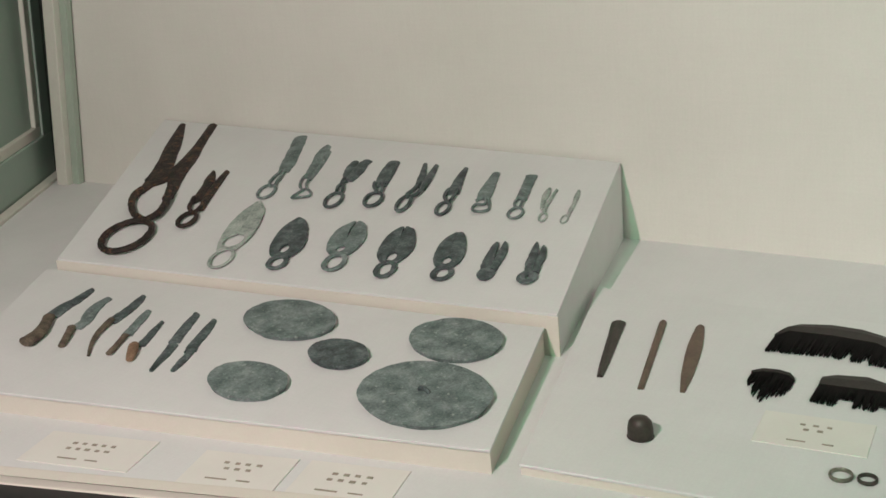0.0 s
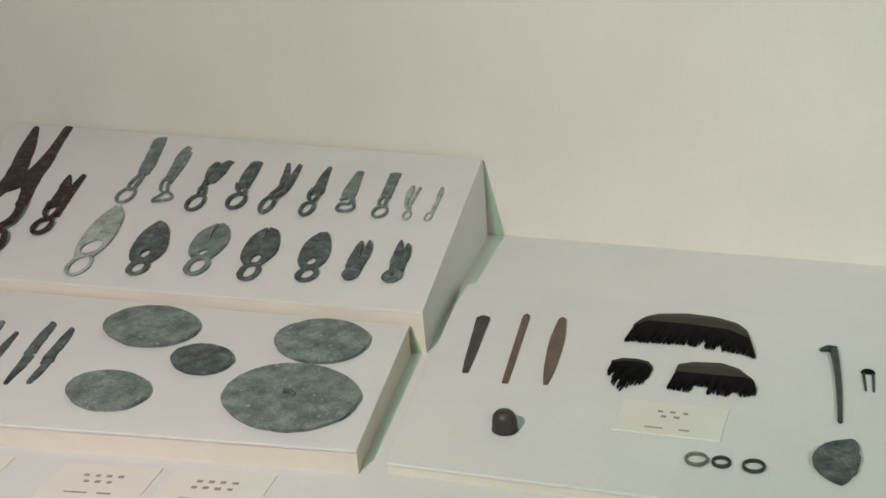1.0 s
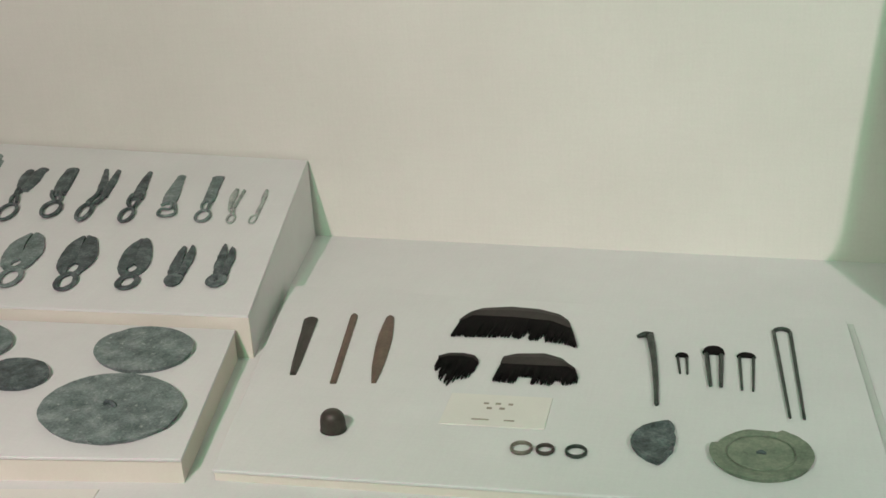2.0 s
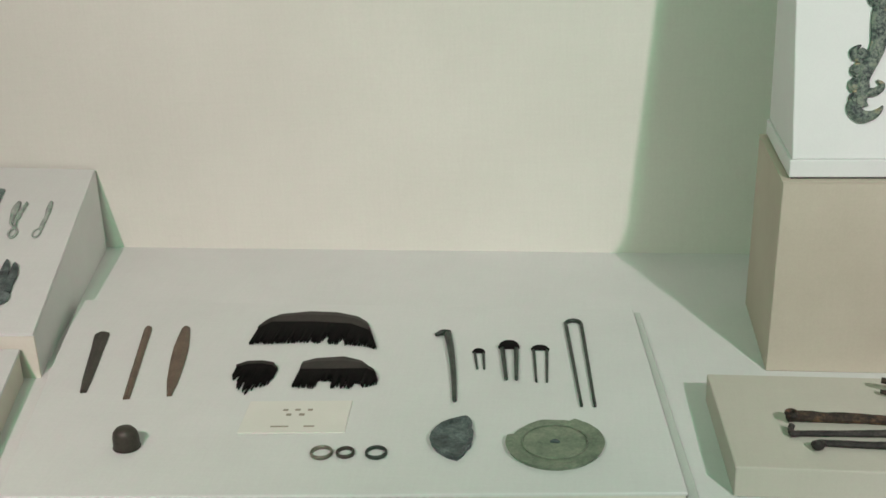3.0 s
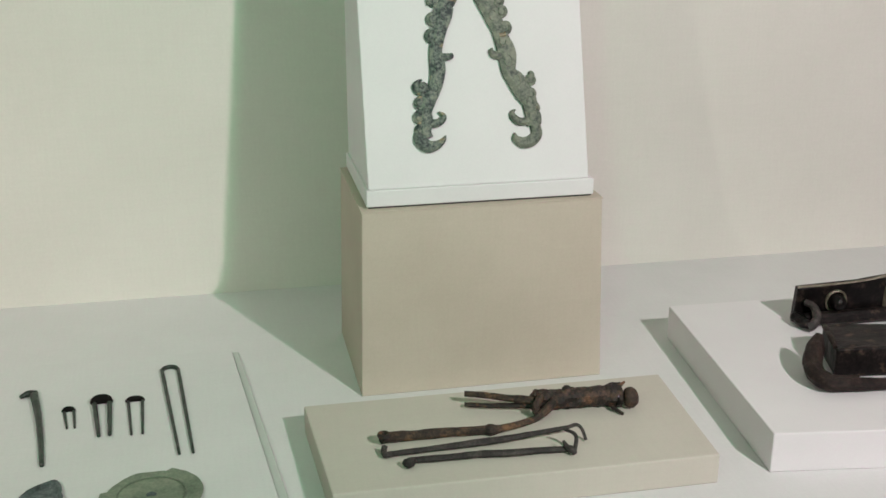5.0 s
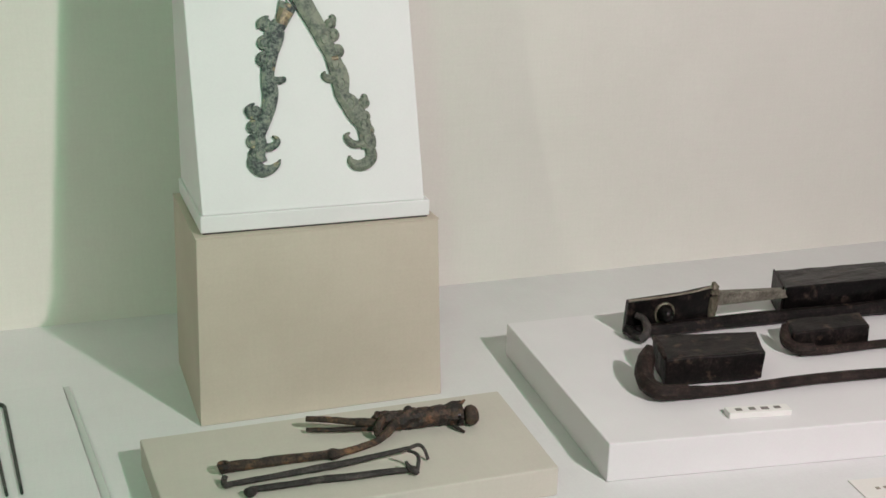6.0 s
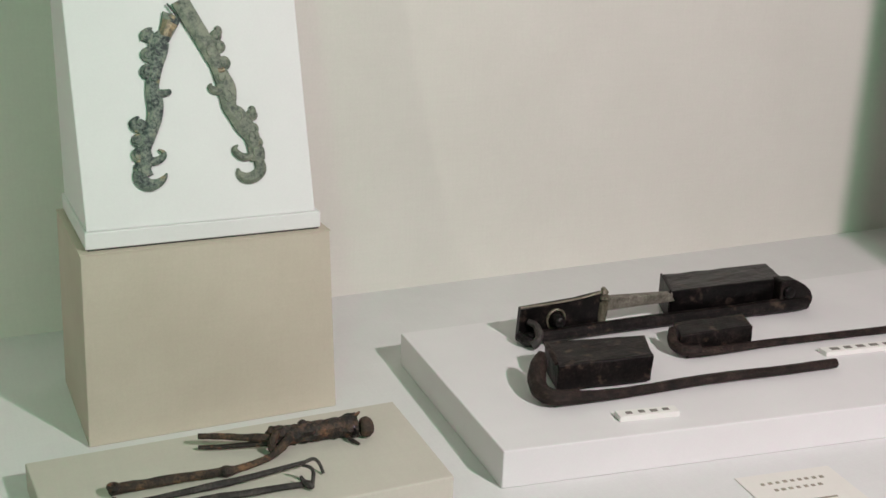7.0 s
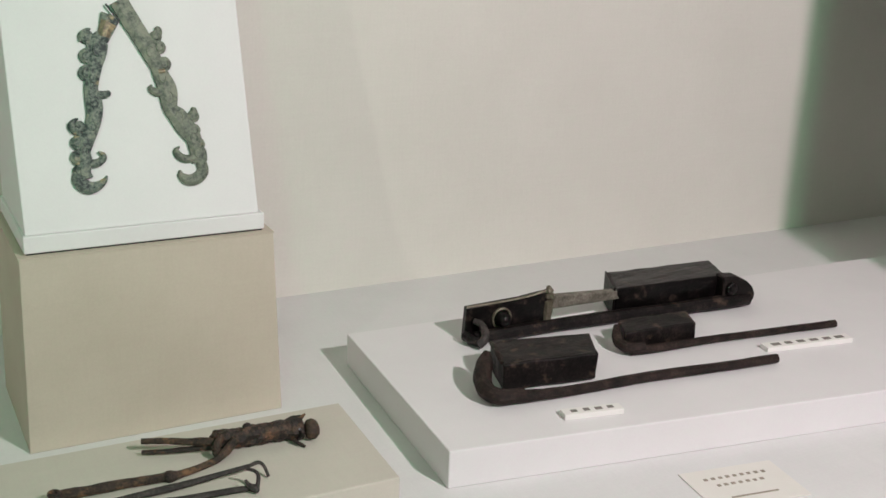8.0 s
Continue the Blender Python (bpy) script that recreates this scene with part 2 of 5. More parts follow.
def tube(points, steps=6, sides=10, rough=0.0, flat=1.0, seed=0, closed=False, bm=None):
    """points: (x, y, z, radius). A round or flattened rod along a smooth line, with uneven skin."""
    bm = bm or bmesh.new()
    line = curve_points(points, steps)
    rnd = random.Random(seed)
    off = rnd.random() * 50
    if closed:
        line = line[:-1]
    rings = []
    for i, q in enumerate(line):
        c = Vector(q[:3])
        a = line[(i - 1) % len(line)] if closed or i else line[0]
        b = line[(i + 1) % len(line)] if closed or i < len(line) - 1 else line[-1]
        ahead = (Vector(b[:3]) - Vector(a[:3])).normalized()
        side = ahead.cross(Vector((0, 0, 1)))
        side = side.normalized() if side.length > 0.05 else Vector((1, 0, 0))
        up = side.cross(ahead).normalized()
        ring = []
        for k in range(sides):
            w = 2 * math.pi * k / sides
            r = q[3] * (1 + rough * noise.noise((c + Vector((off, k * 0.4, 0)) * 1.0) * 160))
            ring.append(bm.verts.new(c + side * math.cos(w) * r + up * math.sin(w) * r * flat))
        rings.append(ring)
    n = len(rings)
    for i in range(n if closed else n - 1):
        a, b = rings[i], rings[(i + 1) % n]
        for k in range(sides):
            bm.faces.new((a[k], a[(k + 1) % sides], b[(k + 1) % sides], b[k]))
    if not closed:
        bm.faces.new(rings[0][::-1]); bm.faces.new(rings[-1])
    return bm


def ribbon(points, thick, steps=5, rough=0.0, seed=0, crown=0.6, bm=None):
    """points: (x, y, half width). A flat blade lying on z = 0, thicker in the middle, with worn edges."""
    bm = bm or bmesh.new()
    line = curve_points(points, steps)
    off = random.Random(seed).random() * 90
    rows = []
    for i, q in enumerate(line):
        a, b = line[max(i - 1, 0)], line[min(i + 1, len(line) - 1)]
        d = np.array([b[0] - a[0], b[1] - a[1]])
        d = d / (np.linalg.norm(d) + 1e-9)
        s = np.array([d[1], -d[0]])
        w = max(q[2], 0.0003)
        wl = w * (1 + rough * noise.noise(Vector((q[0], q[1], off)) * 220))
        wr = w * (1 + rough * noise.noise(Vector((q[0], q[1], off + 9)) * 220))
        row = []
        for u, z in ((-wl, 0.0), (-wl, thick * (1 - crown)), (-wl * 0.35, thick), (wr * 0.35, thick), (wr, thick * (1 - crown)), (wr, 0.0)):
            row.append(bm.verts.new((q[0] + s[0] * u, q[1] + s[1] * u, z)))
        rows.append(row)
    for a, b in zip(rows, rows[1:]):
        for k in range(6):
            bm.faces.new((a[k], a[(k + 1) % 6], b[(k + 1) % 6], b[k]))
    bm.faces.new(rows[0][::-1]); bm.faces.new(rows[-1])
    return bm


def hoop(cx, cy, rx, ry, wire, z=None, rough=0.15, seed=0, flat=1.0, bm=None, start=0.0, sweep=360):
    z = wire * flat if z is None else z
    pts = []
    n = 14
    full = sweep >= 360
    for i in range(n if full else n + 1):
        a = radians(start + sweep * i / n)
        pts.append((cx + rx * math.cos(a), cy + ry * math.sin(a), z, wire))
    if full:
        pts.append(pts[0])
    return tube(pts, 3, 8, rough, flat, seed, closed=full, bm=bm)


def pancake(radius, thick, edge=0.02, seed=0, rings=7, sides=56, rim=0.0, sag=0.0, cut=None, dome=0.0):
    """A round plate with an uneven edge; rim raises its border, cut takes a bite out of it."""
    bm = bmesh.new()
    off = random.Random(seed).random() * 80
    tops = []
    for j in range(1, rings + 1):
        row = []
        for k in range(sides):
            a = 2 * math.pi * k / sides
            r = radius * (1 + edge * noise.noise(Vector((math.cos(a), math.sin(a), off)) * 2.2) + edge * 0.6 * noise.noise(Vector((math.cos(a), math.sin(a), off)) * 9))
            if cut:
                r *= cut(a)
            f = j / rings
            z = thick + 0.0005 * noise.noise(Vector((math.cos(a) * f, math.sin(a) * f, off)) * 5) + dome * (1 - f * f)
            if rim and f > 0.8:
                z += rim
            row.append(bm.verts.new((r * f * math.cos(a), r * f * math.sin(a), z)))
        tops.append(row)
    mid = bm.verts.new((0, 0, thick + dome))
    low = [bm.verts.new((v.co.x * 0.955, v.co.y * 0.955, 0)) for v in tops[-1]]
    for k in range(sides):
        n = (k + 1) % sides
        bm.faces.new((mid, tops[0][k], tops[0][n]))
        for a, b in zip(tops, tops[1:]):
            bm.faces.new((a[k], b[k], b[n], a[n]))
        bm.faces.new((tops[-1][k], low[k], low[n], tops[-1][n]))
    bm.faces.new(low[::-1])
    return bm


def bars(parent, rows, z, mat=INK, name="print_bar"):
    """Rows of (x, y, width, height) as thin printed marks."""
    rnd = random.Random(len(rows))
    for x, y, w, h in rows:
        w, h = w * rnd.uniform(0.78, 1.0), h * rnd.uniform(0.8, 1.0)
        x, y = x + rnd.uniform(-1, 1) * w * 0.08, y + rnd.uniform(-1, 1) * h * 0.08
        part(name, block(x - w / 2, y - h / 2, z, x + w / 2, y + h / 2, z + 0.0004), mat, parent)


# ---------------------------------------------------------------- the case and the room
def wall_y(x):
    return 1.2 - 0.0078 * (x - 0.3)


def structure(name, bm, mat, label, category):
    return tagged(part(name, bm, mat), label, category, "", "structure")


LEFT, RIGHT, TOP = -1.33, 2.35, 1.0
structure("wall_back", prism([(LEFT + 0.005, wall_y(LEFT), -0.1), (RIGHT, wall_y(RIGHT), -0.1), (RIGHT, wall_y(RIGHT) + 0.05, -0.1), (LEFT + 0.005, wall_y(LEFT) + 0.05, -0.1)],
          [(LEFT + 0.16, wall_y(LEFT), TOP), (RIGHT, wall_y(RIGHT), TOP), (RIGHT, wall_y(RIGHT) + 0.05, TOP), (LEFT + 0.16, wall_y(LEFT) + 0.05, TOP)]), WALLPAPER,
          "cream cloth-covered back wall of the display case", "wall")
FRONT = [(-1.45, 0.31), (-0.30, 0.597), (0.05, 0.62), (0.6, 0.60), (RIGHT, 0.45)]
structure("floor_case", slab([*FRONT, (RIGHT, wall_y(RIGHT)), (LEFT - 0.02, wall_y(LEFT) + 0.06), (LEFT - 0.1, wall_y(LEFT) + 0.06)], -0.03, 0.0), LINEN, "off-white linen-covered floor of the display case", "case floor")
structure("ceiling", block(-1.5, 0.40, TOP, RIGHT, 1.27, TOP + 0.04), PAINT, "unseen cream ceiling of the display case with a long fill light", "ceiling")
structure("wall_right", block(RIGHT, 0.35, -0.1, RIGHT + 0.05, 1.3, TOP), WALLPAPER, "cream cloth-covered end wall of the display case", "wall")
structure("gallery_floor", block(-4, -4, -0.95, 5, 1.4, -0.9), FLOOR, "dull stone floor of the gallery", "floor")
for name, box in (("gallery_wall_south", (-4, -4.1, -0.9, 5, -4, 2.4)), ("gallery_wall_west", (-4.1, -4.1, -0.9, -4, 1.4, 2.4)), ("gallery_wall_east", (5, -4.1, -0.9, 5.1, 1.4, 2.4)), ("gallery_wall_north", (-4.1, 1.4, -0.9, 5.1, 1.5, 2.4))):
    structure(name, block(*box), DARK_ROOM, "plain painted gallery wall round the display case", "wall")
structure("gallery_ceiling", block(-4.1, -4.1, 2.4, 5.1, 1.5, 2.5), DARK_ROOM, "plain painted gallery ceiling", "ceiling")
structure("plinth", slab([(-1.5, 0.32), (-0.30, 0.62), (0.05, 0.64), (0.6, 0.62), (RIGHT, 0.47), (RIGHT, 1.2), (-1.5, 1.25)], -0.9, -0.031), BLACK, "black plinth under the display case", "plinth")


def along_front(inner, outer, z0, z1, bevel):
    a = [Vector((x, y, 0)) for x, y in FRONT]
    ins, outs = [], []
    for i, p in enumerate(a):
        d = (a[min(i + 1, len(a) - 1)] - a[max(i - 1, 0)]).normalized()
        n = Vector((d.y, -d.x, 0))
        ins.append(p - n * inner); outs.append(p + n * outer)
    ring = outs + ins[::-1]
    return prism([(p.x, p.y, z0) for p in ring], [(p.x, p.y, z1) for p in ring], bevel)


structure("trim_front", along_front(0.010, 0.003, -0.004, 0.005, 0.002), EDGE, "cream wooden bead along the front of the case", "trim")
structure("frame_front", along_front(-0.001, 0.06, -0.06, -0.0042, 0.002), BLACK, "black metal frame under the case glass", "frame")

# slanted left end of the case: a framed door with a grey-green pane
END = Matrix.Translation((-1.366, 1.24, 0)) @ Euler((0, 0, math.atan2(-0.866, 0.50))).to_matrix().to_4x4() @ pose(0, 0, 0, -6.5, 0, 0)
end_wall = structure("wall_left", block(-0.08, -0.03, -0.05, 0.88, -0.012, TOP), GREEN, "grey-green end panel of the display case", "wall")
end_wall.matrix_world = END
door = thing("door_1", END, "closed grey-green framed door at the end of the case", "door", kind="structure")
part("door_rail", block(0.006, -0.012, 0.004, 0.87, 0.004, 0.075, 0.002), GREEN, door)
part("door_stile", block(0.006, -0.012, 0.075, 0.045, 0.004, 0.98, 0.002), GREEN, door)
part("inner_bead", block(0.045, -0.012, 0.075, 0.87, 0.001, 0.092, 0.002), PAINT, door, "cream painted bead")
part("inner_bead", block(0.045, -0.012, 0.092, 0.066, 0.001, 0.98, 0.002), PAINT, door, "cream painted bead")
part("pane", block(0.066, -0.012, 0.092, 0.87, -0.006, 0.98), GREEN, door, "grey-green matt pane")
def leaning(x0, x1, y0, y1):
    """A post that leans with the end of the case, from floor to ceiling, between y0 and y1."""
    lean = 0.187 * TOP
    return prism([(x0, y0, 0), (x1, y0, 0), (x1, y1, 0), (x0, y1, 0)], [(x0 + lean, y0, TOP), (x1 + lean, y0, TOP), (x1 + lean, y1, TOP), (x0 + lean, y1, TOP)], 0.001)


structure("door_post", leaning(-1.2985, -1.2750, 1.187, 1.209), PAINT, "cream painted corner post of the case", "trim")
structure("trim_corner", leaning(-1.2745, -1.2600, 1.198, 1.209), BEAD, "pale green bead beside the corner post", "trim")
sill = structure("baseboard", block(0.0, 0.0, 0.0, 0.87, 0.016, 0.008, 0.002), PAINT, "low cream bead along the foot of the door", "baseboard")
sill.matrix_world = END @ pose(0, 0.006, 0)
gap = structure("door_gap", block(0.0, -0.012, 0.0, 0.006, 0.002, TOP), BLACK, "dark gap between door and post", "trim")
gap.matrix_world = END
mullion = structure("mullion", block(1.197, 0.485, -0.03, 1.345, 0.520, TOP, 0.003), BLACK, "broad black metal mullion of the case front", "mullion")

# ---------------------------------------------------------------- boards
def board(name, bm, mat, label, category="display board"):
    return tagged(part(name, bm, mat), label, category)


LOW = 0.0217
LOW_QUAD = [(-0.772, 0.590), (-0.219, 0.682), (-0.2735, 0.883), (-0.900, 0.8375)]
low_board = thing("low_board", (0, 0, 0), "low off-white linen-covered display board with cream edges", "display board")
def on_low(x, y):
    return LOW + 0.0404 * ((y - 0.682) - 0.166 * (x + 0.219))


part("top_cover", prism([(x, y, on_low(x, y) - 0.003) for x, y in LOW_QUAD], [(x, y, on_low(x, y)) for x, y in LOW_QUAD], 0.0008), LINEN, low_board)
CORE = [(-0.7705, 0.5915), (-0.2203, 0.6833), (-0.2748, 0.882), (-0.8985, 0.8365)]
part("core", prism([(x, y, 0.0) for x, y in CORE], [(x, y, on_low(x, y) - 0.003) for x, y in CORE]), EDGE, low_board, "cream board edge")

SL = dict(fl=(-0.883, 0.842, 0.0445), fr=(-0.2625, 0.889, 0.0418), br=(-0.331, 1.2, 0.094), bl=(-1.055, 1.208, 0.112))
def drop(p, z):
    return (p[0], p[1], z)


slope_board = thing("sloped_board", (0, 0, 0), "sloped off-white linen-covered display board against the wall", "display board")
q = [SL["fl"], SL["fr"], SL["br"], SL["bl"]]
part("side_body", prism([drop(p, 0.0) for p in q], [(p[0], p[1], p[2] - 0.003) for p in q]), LINEN, slope_board)
part("sloped_top", prism([(p[0], p[1], p[2] - 0.003) for p in q], q, 0.0008), LINEN, slope_board)
part("front_strip", prism([(-0.884, 0.8405, 0.0), (-0.2615, 0.8875, 0.0), (-0.2615, 0.889, 0.0), (-0.884, 0.842, 0.0)],
     [(-0.884, 0.8405, 0.0425), (-0.2615, 0.8875, 0.0395), (-0.2615, 0.889, 0.0395), (-0.884, 0.842, 0.0425)]), EDGE, slope_board, "cream front strip")

FLAT = 0.010
flat_board = thing("flat_board", (0, 0, 0), "thin flat off-white linen-covered display board", "display board")
FLAT_QUAD = [(-0.200, 0.690), (0.282, 0.727), (0.254, 1.030), (-0.288, 1.034)]
part("top_cover", slab(FLAT_QUAD, FLAT - 0.003, FLAT, 0.001), LINEN, flat_board)
part("core", slab([(-0.199, 0.6915), (0.2805, 0.728), (0.2525, 1.029), (-0.2865, 1.033)], 0, FLAT - 0.003), EDGE, flat_board, "cream board edge")

# Solid strip whose colour stands for shade along the board's right edge.
edge_shade = thing("shade_strip", (0, 0, 0), "narrow grey-green strip painted as shade beside the flat board", "edging strip")
part("strip", slab([(0.2825, 0.7275), (0.2905, 0.7275), (0.2605, 1.036), (0.2545, 1.036)], 0, 0.0045, 0.0008), STRIP, edge_shade)

SLAB = 0.033
big_slab = thing("white_slab", (0, 0, 0), "thick white painted display slab under the old locks", "display board")
SLAB_QUAD = [(0.646, 0.742), (1.50, 0.625), (1.56, 0.97), (0.667, 0.995)]
part("body", slab(SLAB_QUAD, 0, SLAB, 0.0012), WHITE, big_slab)

SMALL = 0.024
small_slab = thing("beige_slab", (0, 0, 0), "low beige linen-covered display slab", "display board")
part("body", slab([(0.314, 0.739), (0.601, 0.736), (0.608, 0.874), (0.307, 0.876)], 0, SMALL, 0.0012), BEIGE_LIGHT, small_slab)

pedestal = thing("beige_pedestal", (0, 0, 0), "beige linen-covered box pedestal standing behind a low slab", "pedestal")
part("body", prism([(0.361, 0.930, 0), (0.5765, 0.930, 0), (0.5765, 1.070, 0), (0.361, 1.070, 0)], [(0.3645, 0.930, 0.1655), (0.5705, 0.930, 0.1655), (0.5705, 1.070, 0.1655), (0.3645, 1.070, 0.1655)], 0.0010), BEIGE, pedestal)
part("top_cover", block(0.364, 0.9295, 0.1655, 0.571, 1.0705, 0.1665), BEIGE, pedestal)

# white tapered stand that leans back
STAND_LEAN = 0.265
stand = thing("white_stand", (0, 0, 0.1665), "white display stand with a leaning face, on the beige pedestal", "display stand")
part("foot", block(0.3695, 0.936, 0.0015, 0.5645, 1.066, 0.0155, 0.001), WHITE, stand)
part("panel", prism([(0.3715, 0.9385, 0.0155), (0.5605, 0.9385, 0.0155), (0.5605, 1.064, 0.0155), (0.3715, 1.064, 0.0155)],
                    [(0.3705, 0.9385 + STAND_LEAN * 0.3145, 0.33), (0.5575, 0.9385 + STAND_LEAN * 0.3145, 0.33), (0.5575, 1.054, 0.33), (0.3705, 1.054, 0.33)], 0.0012), WHITE, stand)
# Thin black block that paints the shade in the gap under the foot.
part("packing_strip", block(0.3715, 0.938, 0.0, 0.5630, 1.060, 0.0016), BLACK, stand, "black strip standing in for gap shade")

# ---------------------------------------------------------------- bronze discs and knives on the low board
def bronze_disc(x, y, r, s, turn, mat, label, seed, knob=False):
    """A slightly oval cast disc: half axes r and s, the long one turned by that many degrees."""
    ob = thing("bronze_disc", pose(x, y, on_low(x, y), 2.3, 0, 0) @ pose(0, 0, 0, 0, 0, turn), label, "disc", "bronze discs")
    bm = pancake(r, 0.0044, 0.024, seed, dome=0.0003)
    bmesh.ops.scale(bm, vec=(1, s / r, 1), verts=bm.verts)
    plate = part("plate", bm, mat, ob, smooth=False)
    if knob:
        part("knob", tube([(-0.0060, 0, 0.0044, 0.0017), (-0.0032, 0, 0.0074, 0.0020), (0.0032, 0, 0.0074, 0.0020), (0.0060, 0, 0.0044, 0.0017)], 4, 8, 0.1), BRONZE_DARK, ob, "small pierced knob")
    return ob


bronze_disc(-0.3108, 0.7347, 0.0639, 0.0499, 164.3, BRONZE, "large grey-green corroded bronze disc with a pierced knob", 3, True)
bronze_disc(-0.5173, 0.8139, 0.0557, 0.0374, 166.8, BRONZE, "grey-green corroded bronze disc with a rough edge", 5)
bronze_disc(-0.4256, 0.7700, 0.0335, 0.0239, 164.1, BRONZE_DARK, "small dark bronze disc", 8)
bronze_disc(-0.4737, 0.6994, 0.0441, 0.0295, 167.0, BRONZE, "grey-green corroded bronze disc", 11)
bronze_disc(-0.3364, 0.8296, 0.0484, 0.0382, 161.1, BRONZE, "grey-green bronze disc lying by the board's edge", 13)


def flat_pose(tail, tip, z):
    d = Vector((tip[0] - tail[0], tip[1] - tail[1], 0))
    return pose(tail[0], tail[1], z, 0, 0, math.degrees(math.atan2(d.y, d.x)) - 90), d.length


def knife(tail, tip, handle, blade, mat, label, seed, hm=None, thick=0.0):
    """handle and blade: stations (across, along, half width). thick rounds the handle up from the board."""
    m, n = flat_pose(tail, tip, min(on_low(*tail), on_low(*tip)))
    m = m @ pose(0, 0, 0, math.degrees(math.atan2(on_low(*tip) - on_low(*tail), n)), 0, 0)
    ob = thing("knife", m, label, "knife", "row of old knives")
    part("blade", ribbon(blade, 0.0030, 6, 0.16, seed, 0.45), mat, ob)
    if thick:
        part("handle", tube([(x, y, w * 0.78 * thick, w * 0.78) for x, y, w in handle], 6, 10, 0.10, thick, seed), hm or mat, ob)
    else:
        part("handle", ribbon(handle, 0.0036, 6, 0.14, seed + 20, 0.4), hm or mat, ob)
    return ob


knife((-0.7426, 0.6791), (-0.7875, 0.8072), [(-0.0012, 0.0019, 0.0109), (0.0007, 0.0223, 0.0096), (-0.0042, 0.0428, 0.0084), (-0.0104, 0.0613, 0.0085)], [(-0.0122, 0.0667, 0.0089), (-0.0106, 0.0914, 0.0088), (-0.0051, 0.1075, 0.0072), (-0.002, 0.13, 0.0048), (-0.0007, 0.1359, 0.0025)], BRONZE_DARK, "dark bronze knife with a thick rusty handle", 1, TANG_RUST, 0.62)
knife((-0.7044, 0.6897), (-0.7506, 0.7958), [(-0.0009, 0.0019, 0.0049), (-0.0045, 0.0237, 0.0056), (-0.009, 0.0431, 0.0058)], [(-0.0048, 0.0427, 0.0073), (-0.0016, 0.0594, 0.0067), (-0.0051, 0.0806, 0.0072), (-0.0044, 0.0992, 0.0064), (-0.0, 0.1144, 0.0047)], BRONZE, "green bronze knife with a rusty stub handle", 2, TANG_RUST, 0.6)
knife((-0.6616, 0.6858), (-0.7142, 0.8118), [(-0.0009, 0.0012, 0.0021), (-0.008, 0.0229, 0.0029), (-0.012, 0.0459, 0.004), (-0.0111, 0.0655, 0.0049), (-0.0098, 0.0764, 0.0055)], [(-0.0106, 0.0732, 0.0067), (-0.0073, 0.0875, 0.0072), (-0.0031, 0.104, 0.0063), (-0.0014, 0.1247, 0.0051), (-0.001, 0.1368, 0.003)], BRONZE_DARK, "slender curved bronze knife with a brown tang", 3, TANG_RUST, 0.7)
knife((-0.6438, 0.6945), (-0.6809, 0.7860), [(0.0, 0.0012, 0.0046), (0.0001, 0.0224, 0.0044), (-0.0, 0.04, 0.0048)], [(0.0003, 0.0413, 0.0062), (-0.0, 0.0614, 0.0052), (0.0002, 0.0808, 0.0052), (-0.0004, 0.0969, 0.0034)], BRONZE, "straight slim bronze knife with a brown tang", 4, TANG_RUST, 0.6)
knife((-0.6115, 0.6913), (-0.6463, 0.7696), [(-0.001, 0.0018, 0.0045), (-0.0037, 0.0163, 0.007), (-0.0072, 0.0295, 0.0066), (-0.0069, 0.0354, 0.0038)], [(-0.0027, 0.0326, 0.0047), (-0.0015, 0.0476, 0.0044), (-0.0011, 0.0648, 0.0038), (0.0002, 0.0844, 0.0022)], BRONZE_DARK, "short dark knife with an orange rusty handle", 5, ORANGE_RUST, 0.7)
knife((-0.5773, 0.6836), (-0.6250, 0.7958), [(0.0001, 0.0011, 0.0016), (0.0009, 0.0181, 0.0033), (0.0023, 0.0355, 0.0044), (0.0024, 0.0524, 0.005)], [(0.0009, 0.0579, 0.0058), (0.0007, 0.0755, 0.0055), (0.0007, 0.0961, 0.0055), (0.0016, 0.116, 0.0042), (-0.0, 0.122, 0.0026)], BRONZE_DARK, "bronze knife with a long thin tang", 6)
knife((-0.5566, 0.6909), (-0.5954, 0.7918), [(-0.0002, 0.0011, 0.002), (0.0012, 0.0158, 0.0037), (0.0024, 0.0314, 0.0034), (0.0022, 0.0405, 0.0040)], [(0.002, 0.0388, 0.0056), (-0.0001, 0.0505, 0.0057), (0.0, 0.0587, 0.0054), (0.0005, 0.0707, 0.0054), (0.0005, 0.0898, 0.0048), (0.0001, 0.1062, 0.0027)], BRONZE_DARK, "bronze knife with a broad collar and thin tang", 7)

# ---------------------------------------------------------------- shears on the sloped board
S0, SN = Vector((-0.264, 0.888, 0.042)), Vector((0.01925, -0.16041, 0.98686))


def on_slope(x, y):
    return Vector((x, y, S0.z - (SN.x * (x - S0.x) + SN.y * (y - S0.y)) / SN.z))


def slope_pose(tail, tip):
    a, b = on_slope(*tail), on_slope(*tip)
    v = (b - a).normalized()
    u = v.cross(SN).normalized()
    m = Matrix((u, v, SN)).transposed().to_4x4()
    m.translation = a + SN * 0.0004
    return m, (b - a).length


